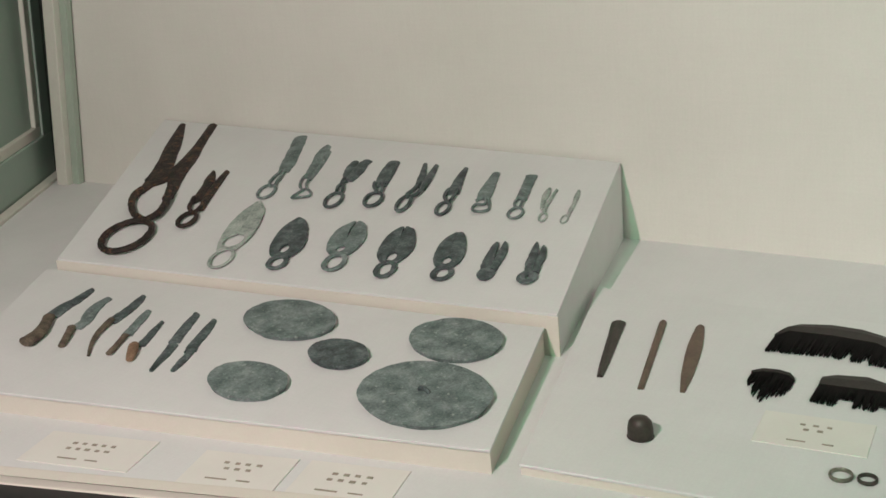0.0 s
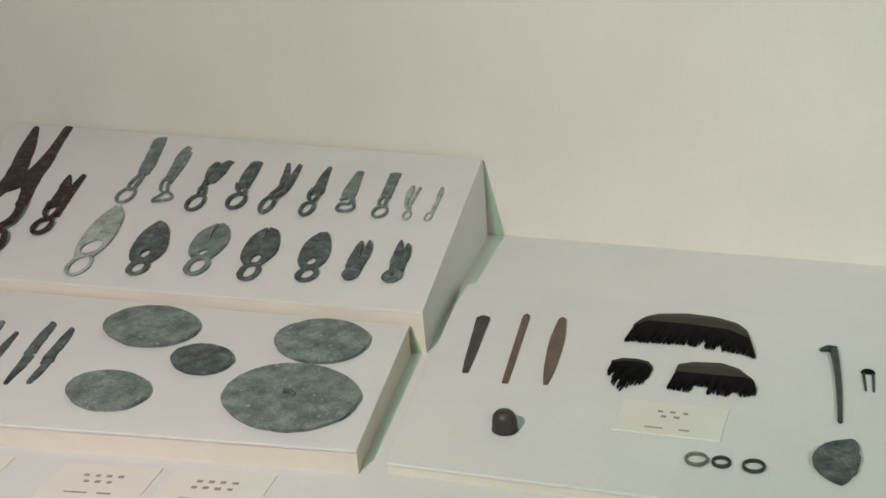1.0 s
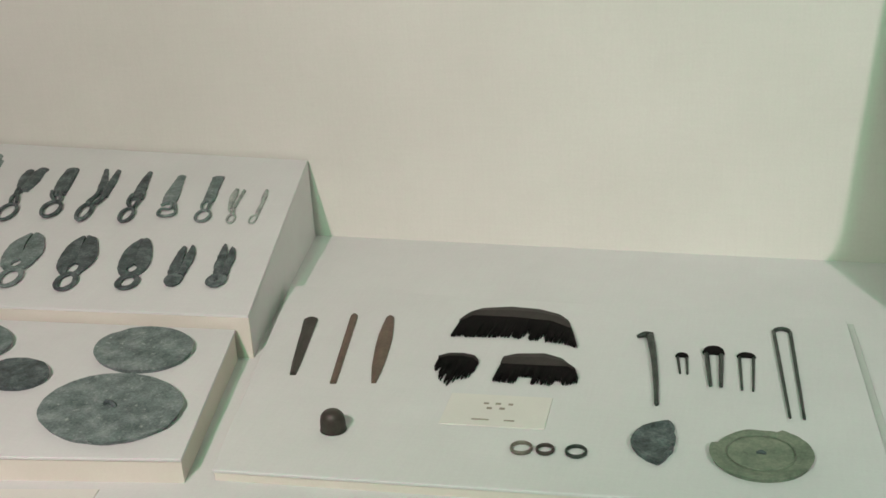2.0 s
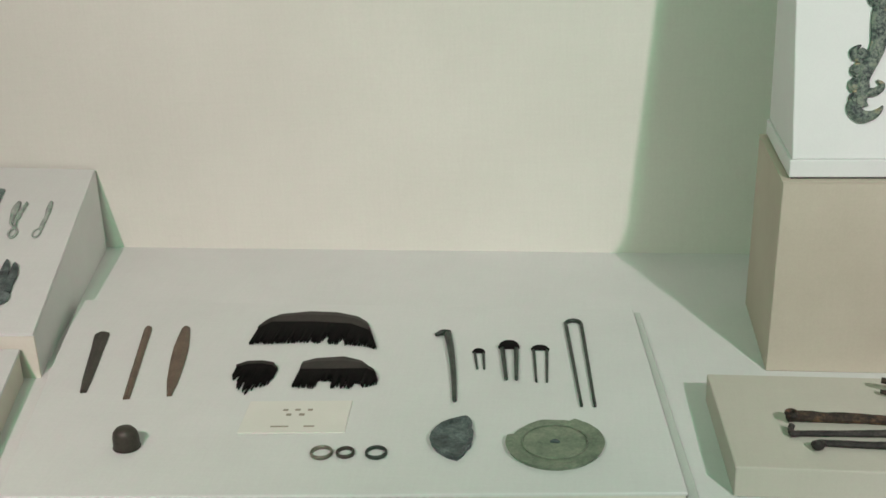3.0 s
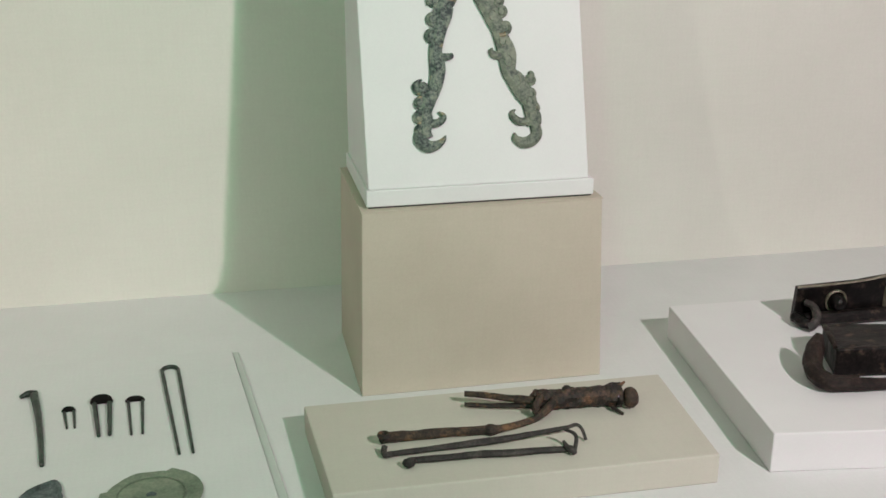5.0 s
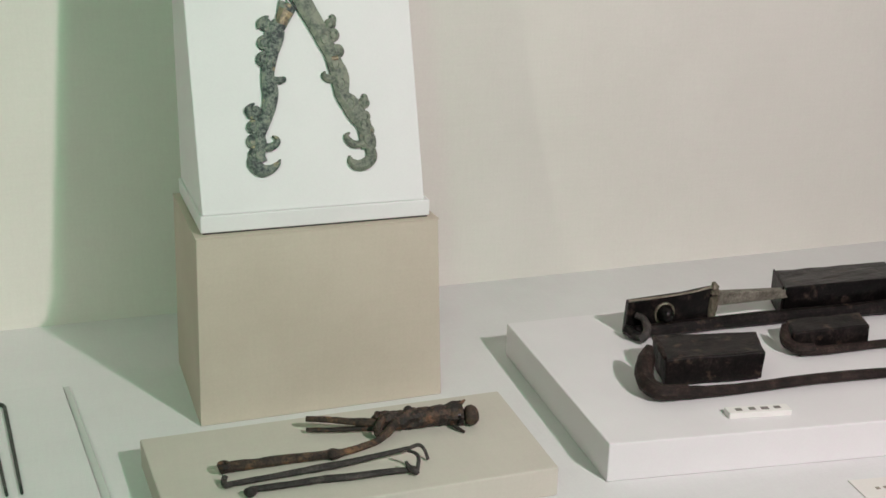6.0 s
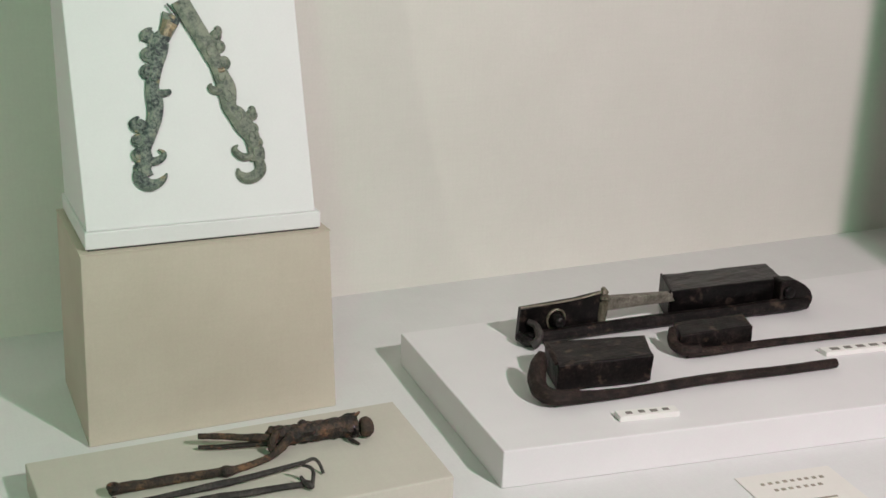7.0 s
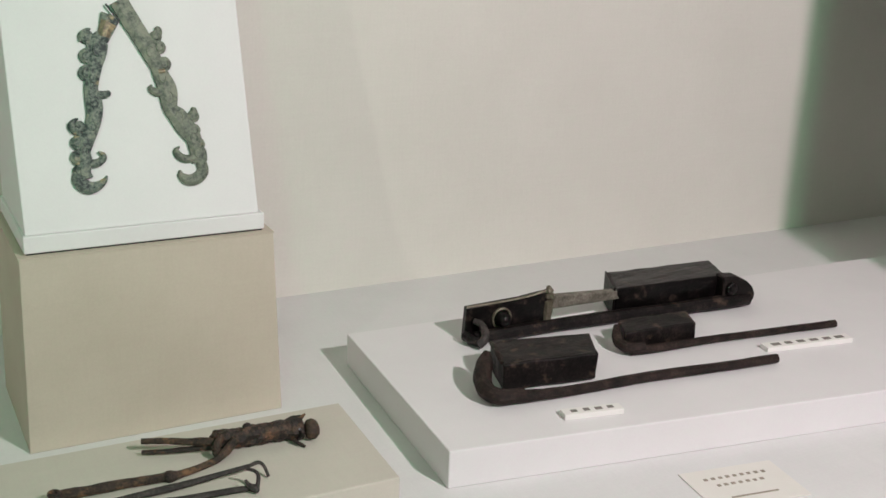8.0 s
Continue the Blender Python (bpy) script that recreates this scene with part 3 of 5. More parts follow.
def shears(tail, tip, loop, wire, arms, blades, mat, label, seed):
    """Spring shears: a loop at the foot (an ellipse, or a bent line), arms that cross above it, and blades as stations (across, along, half width)."""
    m, n = slope_pose(tail, tip)
    ob = thing("shears", m, label, "shears", "ancient shears")
    if isinstance(loop, tuple):
        cx, cy, rx, ry = loop
        part("loop", hoop(cx, cy, rx - wire, ry - wire, wire, seed=seed, rough=0.18), mat, ob)
    else:
        part("loop", tube([(x, y, wire * (1.0 + 0.5 * (k % 2)), wire) for k, (x, y) in enumerate(loop)], 5, 8, 0.15, seed=seed), mat, ob)
    for k, line in enumerate(arms):
        bm = tube([(x, y, wire * (1.1 + 0.5 * k), wire * (0.95 + 0.08 * i)) for i, (x, y) in enumerate(line)], 5, 8, 0.18, seed=seed + k)
        part("arm", bm, mat, ob)
    for k, line in enumerate(blades):
        part("blade", ribbon(line, max(0.0024, wire * 1.1) + 0.0009 * k, 6, 0.13, seed * 3 + k, 0.5), mat, ob)
    return ob


def leaf_shears(tail, tip, loop, window, outline, mat, label, seed, slit=0.0, slit_from=0.6, wire=0.0030):
    """Broad leaf-shaped shears: a flat ring, and two rounded blades round a small opening, with a slit between their tips."""
    m, n = slope_pose(tail, tip)
    ob = thing("leaf_shears", m, label, "shears", "ancient shears")
    cx, cy, rx, ry = loop
    part("loop", hoop(cx, cy, rx - wire, ry - wire, wire, seed=seed, rough=0.2, flat=0.5), mat, ob)
    wx, wy, wu, wv = window
    line = curve_points(outline, 9)
    first, last = line[0][1], line[-1][1]
    for i in (-1, 1):
        bm = bmesh.new()
        rows = []
        for k, (c, y, h) in enumerate(line):
            xo = i * max(h * (1 + 0.035 * noise.noise(Vector((y * 150, i, seed)))), 0.0012) + c
            f = (y - first) / (last - first)
            gap = 0.00003 + slit * min(1.0, max(0.0, (f - slit_from) * 6))
            open_ = abs(y - wy) < wv
            xi = (wx + i * wu * math.sqrt(1 - ((y - wy) / wv) ** 2)) if open_ else c + i * gap
            if (xo - xi) * i < 0.0008:
                xi = xo - i * 0.0008
            dent = 0.0004 * noise.noise(Vector((y * 90, i * 3, seed)))
            rows.append([bm.verts.new((x, y, z)) for x, z in ((xi, 0), (xi, 0.0025), (xi * 0.4 + xo * 0.6, 0.0029 + dent), (xo, 0.0016), (xo, 0))])
        for a, b in zip(rows, rows[1:]):
            for k in range(5):
                bm.faces.new((a[k], a[(k + 1) % 5], b[(k + 1) % 5], b[k]))
        bm.faces.new(rows[0]); bm.faces.new(rows[-1])
        part("blade", bm, mat, ob)
    return ob


def fork_shears(tail, tip, foot, prongs, mat, label, seed, pierced=False):
    """Small shears with a round foot plate and two blunt prongs."""
    m, n = slope_pose(tail, tip)
    ob = thing("small_shears", m, label, "shears", "ancient shears")
    cx, cy, rx, ry = foot
    if pierced:
        part("foot", hoop(cx, cy, rx * 0.58, ry * 0.58, rx * 0.46, seed=seed, rough=0.15, flat=0.35), mat, ob)
    else:
        bm = pancake(rx, 0.0022, 0.05, seed, 4, 28, dome=0.0012)
        bmesh.ops.scale(bm, vec=(1, ry / rx, 1), verts=bm.verts)
        bmesh.ops.translate(bm, vec=(cx, cy, 0), verts=bm.verts)
        part("foot", bm, mat, ob)
    for k, line in enumerate(prongs):
        part("prong", ribbon(line, 0.0030 + 0.0008 * k, 6, 0.18, seed * 7 + k, 0.4), mat, ob)
    return ob


# the two dark iron pairs, then the bronze row
shears((-0.8008, 0.8689), (-0.9803, 1.2008), (-0.0067, 0.0394, 0.0332, 0.0415), 0.0040, [[(0.0057, 0.0762), (-0.0124, 0.0946), (-0.0263, 0.128), (-0.0291, 0.1529), (-0.0244, 0.1679)], [(0.0096, 0.0721), (0.0197, 0.0842), (0.0225, 0.1032), (0.0215, 0.1349), (0.0193, 0.155)]], [[(-0.0260, 0.1643, 0.0044), (-0.0215, 0.1860, 0.0090), (-0.0134, 0.2030, 0.0182), (-0.0147, 0.2386, 0.0135), (-0.0214, 0.3263, 0.0108), (-0.0263, 0.3909, 0.005)], [(0.0171, 0.1362, 0.0067), (0.0159, 0.1726, 0.0083), (0.0112, 0.2162, 0.013), (0.0169, 0.2579, 0.0111), (0.0203, 0.3073, 0.0075), (0.024, 0.3701, 0.007)]], RUST, "large rusty iron spring shears with open blades", 21)
shears((-0.7701, 0.9389), (-0.8324, 1.0779), (-0.0015, 0.0172, 0.0132, 0.0195), 0.0027, [[(-0.0013, 0.035), (-0.0085, 0.0484), (-0.0106, 0.064), (-0.0101, 0.0763)], [(0.0035, 0.0311), (0.0077, 0.0451), (0.0073, 0.0603)]], [[(-0.0094, 0.0638, 0.0006), (-0.0051, 0.0792, 0.009), (-0.0043, 0.1077, 0.0086), (-0.0083, 0.1357, 0.0065), (-0.0102, 0.1548, 0.0024)], [(0.0082, 0.0412, 0.0028), (0.0053, 0.0715, 0.0059), (0.0057, 0.0982, 0.0058), (0.0073, 0.1255, 0.0052), (0.0098, 0.1493, 0.0036)]], RUST, "small dark iron spring shears with open blades", 22)
shears((-0.7149, 1.0252), (-0.7881, 1.1929), (-0.0042, 0.0179, 0.0122, 0.0197), 0.0018, [[(-0.0026, 0.0316), (-0.0068, 0.042), (-0.0047, 0.0594), (-0.0001, 0.0732)], [(0.0028, 0.0304), (0.0035, 0.0446), (0.005, 0.0589), (0.0049, 0.0738)]], [[(0.003, 0.0725, 0.0073), (0.0034, 0.1038, 0.0102), (0.002, 0.1439, 0.0097), (0.0006, 0.1775, 0.0098), (-0.0004, 0.1853, 0.0075)]], BRONZE, "long straight grey-green bronze shears", 30)
shears((-0.6705, 1.0316), (-0.7309, 1.1754), [(0.0006, 0.0257), (-0.0069, 0.0103), (-0.009, 0.0047), (0.0007, 0.0029), (0.0124, 0.0067), (0.0104, 0.0177), (0.0024, 0.0269)], 0.0016, [[(-0.0017, 0.0261), (-0.0071, 0.0365), (-0.0091, 0.0559), (-0.0053, 0.0697)], [(0.0043, 0.025), (0.0003, 0.0413), (0.0018, 0.0585)]], [[(-0.0035, 0.0596, 0.0057), (-0.0024, 0.0973, 0.0068), (-0.0019, 0.128, 0.0079), (0.0003, 0.1497, 0.0064), (0.0006, 0.1568, 0.0023)], [(0.002, 0.0521, 0.0014), (0.0042, 0.0759, 0.0026), (0.0065, 0.1055, 0.0031), (0.0064, 0.135, 0.004)]], BRONZE, "grey-green bronze shears with a bent loop", 31)
shears((-0.6129, 1.0235), (-0.6543, 1.1427), (-0.0049, 0.018, 0.0118, 0.0201), 0.0020, [[(-0.0071, 0.0388), (-0.0092, 0.0511), (-0.0071, 0.0584), (-0.0038, 0.0673)], [(0.0002, 0.0378), (-0.0018, 0.0501), (-0.0065, 0.0614), (-0.0064, 0.0738)]], [[(-0.004, 0.0665, 0.0026), (-0.0064, 0.088, 0.0066), (-0.0072, 0.1107, 0.0074), (-0.0076, 0.1256, 0.0047)], [(-0.0015, 0.0693, 0.0063), (0.0024, 0.0916, 0.0089), (0.0049, 0.1122, 0.0077), (0.0089, 0.1248, 0.0065)]], BRONZE_DARK, "dark bronze shears with crossed blades", 32)
shears((-0.5662, 1.0322), (-0.6091, 1.1493), (-0.0016, 0.0203, 0.0124, 0.0196), 0.0022, [[(-0.0008, 0.0375), (-0.0077, 0.052), (-0.01, 0.0644)], [(0.0045, 0.0382), (0.0027, 0.0489), (-0.0009, 0.0585)]], [[(-0.0011, 0.0547, 0.0076), (-0.0034, 0.0827, 0.0079), (-0.0016, 0.1046, 0.0082), (-0.0008, 0.1248, 0.0066)], [(0.0045, 0.0592, 0.0017), (0.0062, 0.0906, 0.002), (0.0064, 0.1203, 0.0022)]], BRONZE_DARK, "dark bronze shears with close blades", 33)
shears((-0.5221, 1.0321), (-0.5550, 1.1496), (-0.0048, 0.0193, 0.0093, 0.0204), 0.0022, [[(-0.0039, 0.0336), (-0.0065, 0.0424), (-0.0016, 0.0566), (-0.001, 0.0713)], [(0.0, 0.032), (0.0056, 0.0387), (0.0081, 0.0515), (0.0083, 0.0706)]], [[(0.0003, 0.0609, 0.0026), (-0.0014, 0.0804, 0.0052), (-0.0044, 0.102, 0.0041), (-0.0089, 0.126, 0.0025)], [(0.0078, 0.0537, 0.0033), (0.0068, 0.0782, 0.0051), (0.0075, 0.0987, 0.0043), (0.0073, 0.119, 0.0028)]], BRONZE_DARK, "dark bronze shears with spread blades", 34)
shears((-0.4724, 1.0336), (-0.5065, 1.1508), (-0.0024, 0.0164, 0.0091, 0.0166), 0.0020, [[(-0.0028, 0.0341), (-0.0073, 0.0443), (-0.0082, 0.0557), (-0.0066, 0.0628)], [(0.002, 0.031), (0.0036, 0.0407), (0.0038, 0.0505), (0.0041, 0.0605)]], [[(-0.0001, 0.0529, 0.0076), (-0.0011, 0.0776, 0.0064), (-0.0012, 0.1007, 0.005), (-0.0002, 0.1213, 0.0028)]], BRONZE_DARK, "dark pointed bronze shears", 35)
shears((-0.4336, 1.0475), (-0.4614, 1.1440), [(-0.0095, 0.0303), (-0.0002, 0.0352), (0.0029, 0.0213), (-0.007, 0.0192), (-0.0084, 0.0085), (0.002, 0.0025), (0.0102, 0.0087), (0.0069, 0.0237)], 0.0016, [[(0.0018, 0.0378), (0.0063, 0.0292), (0.0081, 0.0209)]], [[(-0.0025, 0.034, 0.0076), (-0.0025, 0.0543, 0.0086), (-0.002, 0.0781, 0.0065), (-0.001, 0.1018, 0.0045)]], BRONZE, "short pale bronze shears with a folded loop", 36)
shears((-0.3869, 1.0448), (-0.4163, 1.1452), (-0.0018, 0.0135, 0.0094, 0.0136), 0.0016, [[(-0.0045, 0.0264), (-0.0072, 0.0374), (-0.0055, 0.0481)], [(0.0012, 0.026), (0.0011, 0.0368), (0.0023, 0.0476)]], [[(-0.0019, 0.0458, 0.0063), (-0.0014, 0.0722, 0.0064), (-0.0009, 0.0929, 0.0066), (-0.0005, 0.1068, 0.0069)]], BRONZE, "grey bronze shears with square tips", 37)
shears((-0.3550, 1.0468), (-0.3775, 1.1197), (-0.0012, 0.0097, 0.0051, 0.0105), 0.0012, [[(-0.0028, 0.0221), (-0.0062, 0.0315), (-0.0072, 0.0423)], [(-0.0001, 0.0205), (-0.0012, 0.0311), (-0.0016, 0.0418)]], [[(-0.0052, 0.0334, 0.0018), (-0.0064, 0.051, 0.003), (-0.0055, 0.0653, 0.0039), (-0.004, 0.0784, 0.0021)], [(-0.0008, 0.0351, 0.0012), (0.0012, 0.0523, 0.0019), (0.0032, 0.0645, 0.0013), (0.0048, 0.0727, 0.0014)]], BRONZE_PALE, "tiny pale bronze shears with open tips", 38)
shears((-0.3308, 1.0485), (-0.3468, 1.1218), (-0.0017, 0.0094, 0.0046, 0.0096), 0.0009, [], [[(0.0006, 0.0164, 0.0018), (0.0005, 0.0305, 0.0022), (0.0011, 0.045, 0.0019), (0.0004, 0.0597, 0.0027), (-0.0002, 0.0754, 0.0017)]], BRONZE_PALE, "tiny slender pale bronze shears", 39)
leaf_shears((-0.6594, 0.8711), (-0.7170, 1.0158), (-0.0032, 0.0218, 0.0145, 0.0222), (-0.0013, 0.0607, 0.0121, 0.0159), [(-0.0039, 0.0405, 0.0114), (-0.0019, 0.0604, 0.0171), (-0.0014, 0.0838, 0.0193), (-0.0012, 0.108, 0.0183), (-0.0006, 0.1328, 0.0143), (-0.0006, 0.1466, 0.0085), (-0.0, 0.1554, 0.0039)], BRONZE_PALE, "pale green leaf-shaped bronze shears with two large openings", 50, 0.0, 0.6, 0.0021)
leaf_shears((-0.5897, 0.8852), (-0.6382, 0.9912), (-0.002, 0.0155, 0.0127, 0.0155), (-0.0006, 0.0445, 0.0055, 0.009), [(0.0013, 0.0259, 0.0085), (0.0008, 0.036, 0.016), (0.0008, 0.0526, 0.0202), (-0.0002, 0.077, 0.0187), (-0.0003, 0.0979, 0.0145), (0.0004, 0.1116, 0.0079), (0.0002, 0.1172, 0.0022)], BRONZE_DARK, "dark leaf-shaped bronze shears", 51)
leaf_shears((-0.5240, 0.8973), (-0.5608, 0.9990), (-0.0031, 0.02, 0.0138, 0.019), (-0.0039, 0.0481, 0.0051, 0.007), [(-0.0011, 0.0332, 0.0075), (-0.0028, 0.0462, 0.0164), (-0.0023, 0.068, 0.0209), (-0.0032, 0.09, 0.0179), (-0.002, 0.1018, 0.0129), (-0.0005, 0.1089, 0.0058)], BRONZE, "grey-green leaf-shaped bronze shears with a slit", 52, 0.0011, 0.50)
leaf_shears((-0.4617, 0.8996), (-0.4987, 1.0012), (-0.0022, 0.0184, 0.0123, 0.0175), (-0.0005, 0.0431, 0.0055, 0.0096), [(-0.0009, 0.0308, 0.0079), (-0.0009, 0.0467, 0.0168), (-0.0001, 0.0635, 0.0195), (-0.0008, 0.0865, 0.0168), (-0.0001, 0.1024, 0.0116), (-0.0001, 0.1082, 0.0052)], BRONZE_DARK, "mottled leaf-shaped bronze shears", 53, 0.0008, 0.72)
leaf_shears((-0.3998, 0.9101), (-0.4321, 1.0037), (-0.0017, 0.0153, 0.0123, 0.0143), (-0.0018, 0.0401, 0.0051, 0.0075), [(-0.0014, 0.0266, 0.0082), (-0.0015, 0.0403, 0.0146), (-0.0018, 0.0572, 0.0162), (-0.0023, 0.0782, 0.014), (-0.0015, 0.0917, 0.0098), (-0.0001, 0.099, 0.0052)], BRONZE_DARK, "dark leaf-shaped bronze shears near the board's end", 54, 0.0002, 0.6)
fork_shears((-0.3566, 0.9236), (-0.3761, 0.9946), (-0.0023, 0.0122, 0.0089, 0.0122), [[(-0.0037, 0.0218, 0.0064), (-0.0054, 0.033, 0.006), (-0.0058, 0.0513, 0.0044), (-0.0051, 0.0665, 0.0037), (-0.0047, 0.0742, 0.002)], [(0.0029, 0.0184, 0.0035), (0.0041, 0.0323, 0.0039), (0.0052, 0.0499, 0.0047), (0.0051, 0.065, 0.0034), (0.0041, 0.0739, 0.0016)]], BRONZE_DARK, "small two-pronged dark bronze shears", 60)
fork_shears((-0.3123, 0.9255), (-0.3355, 1.0032), (-0.002, 0.0144, 0.0102, 0.0137), [[(-0.0026, 0.024, 0.0043), (-0.0034, 0.0399, 0.0052), (-0.0033, 0.059, 0.0045), (-0.0036, 0.0775, 0.0026), (-0.0039, 0.0829, 0.0015)], [(0.0042, 0.0221, 0.0037), (0.0045, 0.0385, 0.0037), (0.0058, 0.0541, 0.004), (0.0052, 0.0701, 0.0028), (0.0051, 0.0742, 0.0015)]], BRONZE_DARK, "small two-pronged dark bronze shears with a pierced foot", 61, True)

# ---------------------------------------------------------------- small things on the flat board
def stick(tail, tip, w0, w1, mat, label, seed, mid=None):
    m, n = flat_pose(tail, tip, FLAT)
    ob = thing("hair_stick", m, label, "hair stick", "hair sticks")
    part("shaft", ribbon([(0, 0, w0), (0, n * 0.25, mid * 0.78 if mid else w0 * 0.6 + w1 * 0.4), (0, n * 0.65, mid or (w0 * 0.3 + w1 * 0.7)), (0, n * 0.96, w1), (0, n, w1 * 0.75)], 0.0032, 6, 0.04, seed, 0.5), mat, ob, smooth=False)
    return ob


stick((-0.202, 0.844), (-0.232, 0.956), 0.0026, 0.0066, OLIVE, "dull brass hair stick that widens to one end", 1)
stick((-0.161, 0.835), (-0.193, 0.970), 0.0026, 0.0034, HORN, "slender brown hair stick", 2)
stick((-0.127, 0.842), (-0.157, 0.971), 0.0020, 0.0040, HORN, "brown spindle-shaped hair stick", 3, 0.0066)

thimble = thing("thimble", (-0.131, 0.7615, FLAT), "dark brown domed thimble", "thimble")
bm = bmesh.new()
prof = [(0.0100, 0.0), (0.0103, 0.003), (0.0100, 0.009), (0.0090, 0.0135), (0.0065, 0.0165), (0.0030, 0.0178)]
rows = [[bm.verts.new((r * math.cos(2 * math.pi * k / 24), r * math.sin(2 * math.pi * k / 24) * 0.9, z)) for k in range(24)] for r, z in prof]
for a, b in zip(rows, rows[1:]):
    for k in range(24):
        bm.faces.new((a[k], a[(k + 1) % 24], b[(k + 1) % 24], b[k]))
bm.faces.new(rows[-1]); bm.faces.new(rows[0][::-1])
part("cap", bm, OLIVE, thimble, smooth=True)
part("hem", hoop(0, 0, 0.0101, 0.0091, 0.0007, z=0.0010, rough=0.05), OLIVE, thimble)


def comb(x, y, top, line, foot, count, seed, label, ragged=0.1):
    """A wooden comb lying flat. top, line and foot: the outline of its back, where the teeth begin and where they end, as (x, y)."""
    ob = thing("comb", (x, y, FLAT), label, "comb", "wooden combs")

    def at(points, u):
        return float(np.interp(u, [p[0] for p in points], [p[1] for p in points]))

    x0, x1, n = top[0][0], top[-1][0], 40
    lo = [(x0 + (x1 - x0) * i / n, at(line, x0 + (x1 - x0) * i / n)) for i in range(n + 1)]
    hi = [(u, max(at(top, u), v + 0.0004)) for u, v in lo]
    bm = bmesh.new()
    rows = []
    for (u, v), (_, w) in zip(lo, hi):
        rows.append([bm.verts.new(p) for p in ((u, v, 0.0006), (u, v, 0.0032), (u, v * 0.45 + w * 0.55, 0.0044), (u, w - 0.0008, 0.0036), (u, w, 0.0018), (u, w, 0.0006))])
    for a, b in zip(rows, rows[1:]):
        for k in range(6):
            bm.faces.new((a[k], a[(k + 1) % 6], b[(k + 1) % 6], b[k]))
    bm.faces.new(rows[0][::-1]); bm.faces.new(rows[-1])
    part("back", bm, COMB_BACK, ob, "worn brown-black comb back")
    rnd = random.Random(seed)
    bm = bmesh.new()
    step = (x1 - x0) / count
    for i in range(count):
        u = x0 + (i + 0.5) * step
        base, end = at(line, u) + 0.001, at(foot, u)
        end += (base - end) * ragged * rnd.random() * (2.2 if rnd.random() < 0.12 else 0.8)
        lean = rnd.uniform(-1, 1) * step * (0.3 + ragged * 4)
        w = step * 0.47
        q = [(u - w, base), (u - w * 0.55 + lean, end), (u + w * 0.55 + lean, end), (u + w, base)]
        p = [bm.verts.new((px, py, 0.0006)) for px, py in q] + [bm.verts.new((px, py, 0.0027)) for px, py in q]
        for f in ((3, 2, 1, 0), (4, 5, 6, 7), (0, 1, 5, 4), (1, 2, 6, 5), (2, 3, 7, 6), (3, 0, 4, 7)):
            bm.faces.new([p[k] for k in f])
    part("teeth", bm, WOOD, ob, "close-set black comb teeth")
    return ob


comb(-0.030, 0.940, [(-0.0578, 0.030), (-0.054, 0.050), (-0.043, 0.061), (-0.017, 0.068), (0.010, 0.0665), (0.031, 0.058), (0.0425, 0.045), (0.0515, 0.019), (0.0585, -0.004)],
     [(-0.0578, 0.029), (-0.0495, 0.044), (-0.0116, 0.046), (0.026, 0.043), (0.0468, 0.0295), (0.0585, -0.0044)],
     [(-0.0578, -0.002), (-0.0273, 0.0016), (-0.0026, 0.005), (0.006, 0.003), (0.009, 0.018), (0.012, 0.014), (0.0135, 0.002), (0.022, 0.001), (0.0245, 0.012), (0.027, 0.009), (0.0285, 0.0), (0.0448, 0.0001), (0.0585, -0.006)],
     130, 4, "large arched dark wooden comb with a few gaps in its teeth", 0.10)
comb(-0.065, 0.870, [(-0.0200, 0.024), (-0.0123, 0.0327), (0.0, 0.0344), (0.0106, 0.0316), (0.0165, 0.022)], [(-0.0200, 0.022), (-0.0123, 0.0275), (0.0, 0.029), (0.0106, 0.0265), (0.0165, 0.020)],
     [(-0.0200, 0.004), (-0.0125, -0.004), (-0.0084, -0.0135), (0.0, -0.025), (0.0051, -0.0187), (0.0144, -0.0094), (0.0165, 0.004)], 60, 5, "broken black wooden comb fragment with ragged teeth", 0.42)
comb(0.006, 0.880, [(-0.0350, 0.0238), (-0.0252, 0.0308), (-0.0013, 0.0351), (0.015, 0.0283), (0.0276, 0.0131), (0.0346, -0.004)], [(-0.0350, 0.0105), (-0.0015, 0.0127), (0.0224, 0.0145), (0.030, 0.009), (0.0346, -0.005)],
     [(-0.0340, -0.021), (-0.0157, -0.0203), (-0.0150, -0.0084), (-0.0047, -0.0079), (-0.003, -0.0195), (0.0147, -0.0188), (0.0165, -0.0108), (0.020, -0.0108), (0.0238, -0.0174), (0.0346, -0.011)], 96, 6, "dark wooden comb with broken teeth", 0.14)


OLIVE_PALE = material("pale_ring_metal", [(0.12, 0.115, 0.09), (0.26, 0.25, 0.20)], 0.4, 0.5, 90, 400, 0.3, 0.0006)


def ring(x, y, r, mat, label):
    ob = thing("finger_ring", (x, y, FLAT), label, "ring", "finger rings")
    part("band", hoop(0, 0, r, r, 0.0009, z=0.0019, rough=0.05, flat=2.0), mat, ob, smooth=True)
    return ob


ring(0.0195, 0.7600, 0.0077, OLIVE_PALE, "pale metal finger ring")
ring(0.0372, 0.7612, 0.0062, OLIVE, "small pale metal finger ring")
ring(0.0600, 0.7625, 0.0074, STEEL, "dark metal finger ring")

pin = thing("hooked_pin", (0, 0, FLAT), "dark metal hairpin with a bent head", "hairpin", "hairpins")
part("shaft", tube([(0.0885, 0.965, 0.0030, 0.0035), (0.096, 0.928, 0.0026, 0.0028), (0.103, 0.885, 0.0022, 0.0023), (0.1085, 0.844, 0.0019, 0.0018)], 6, 8, 0.05), STEEL, pin, smooth=True)
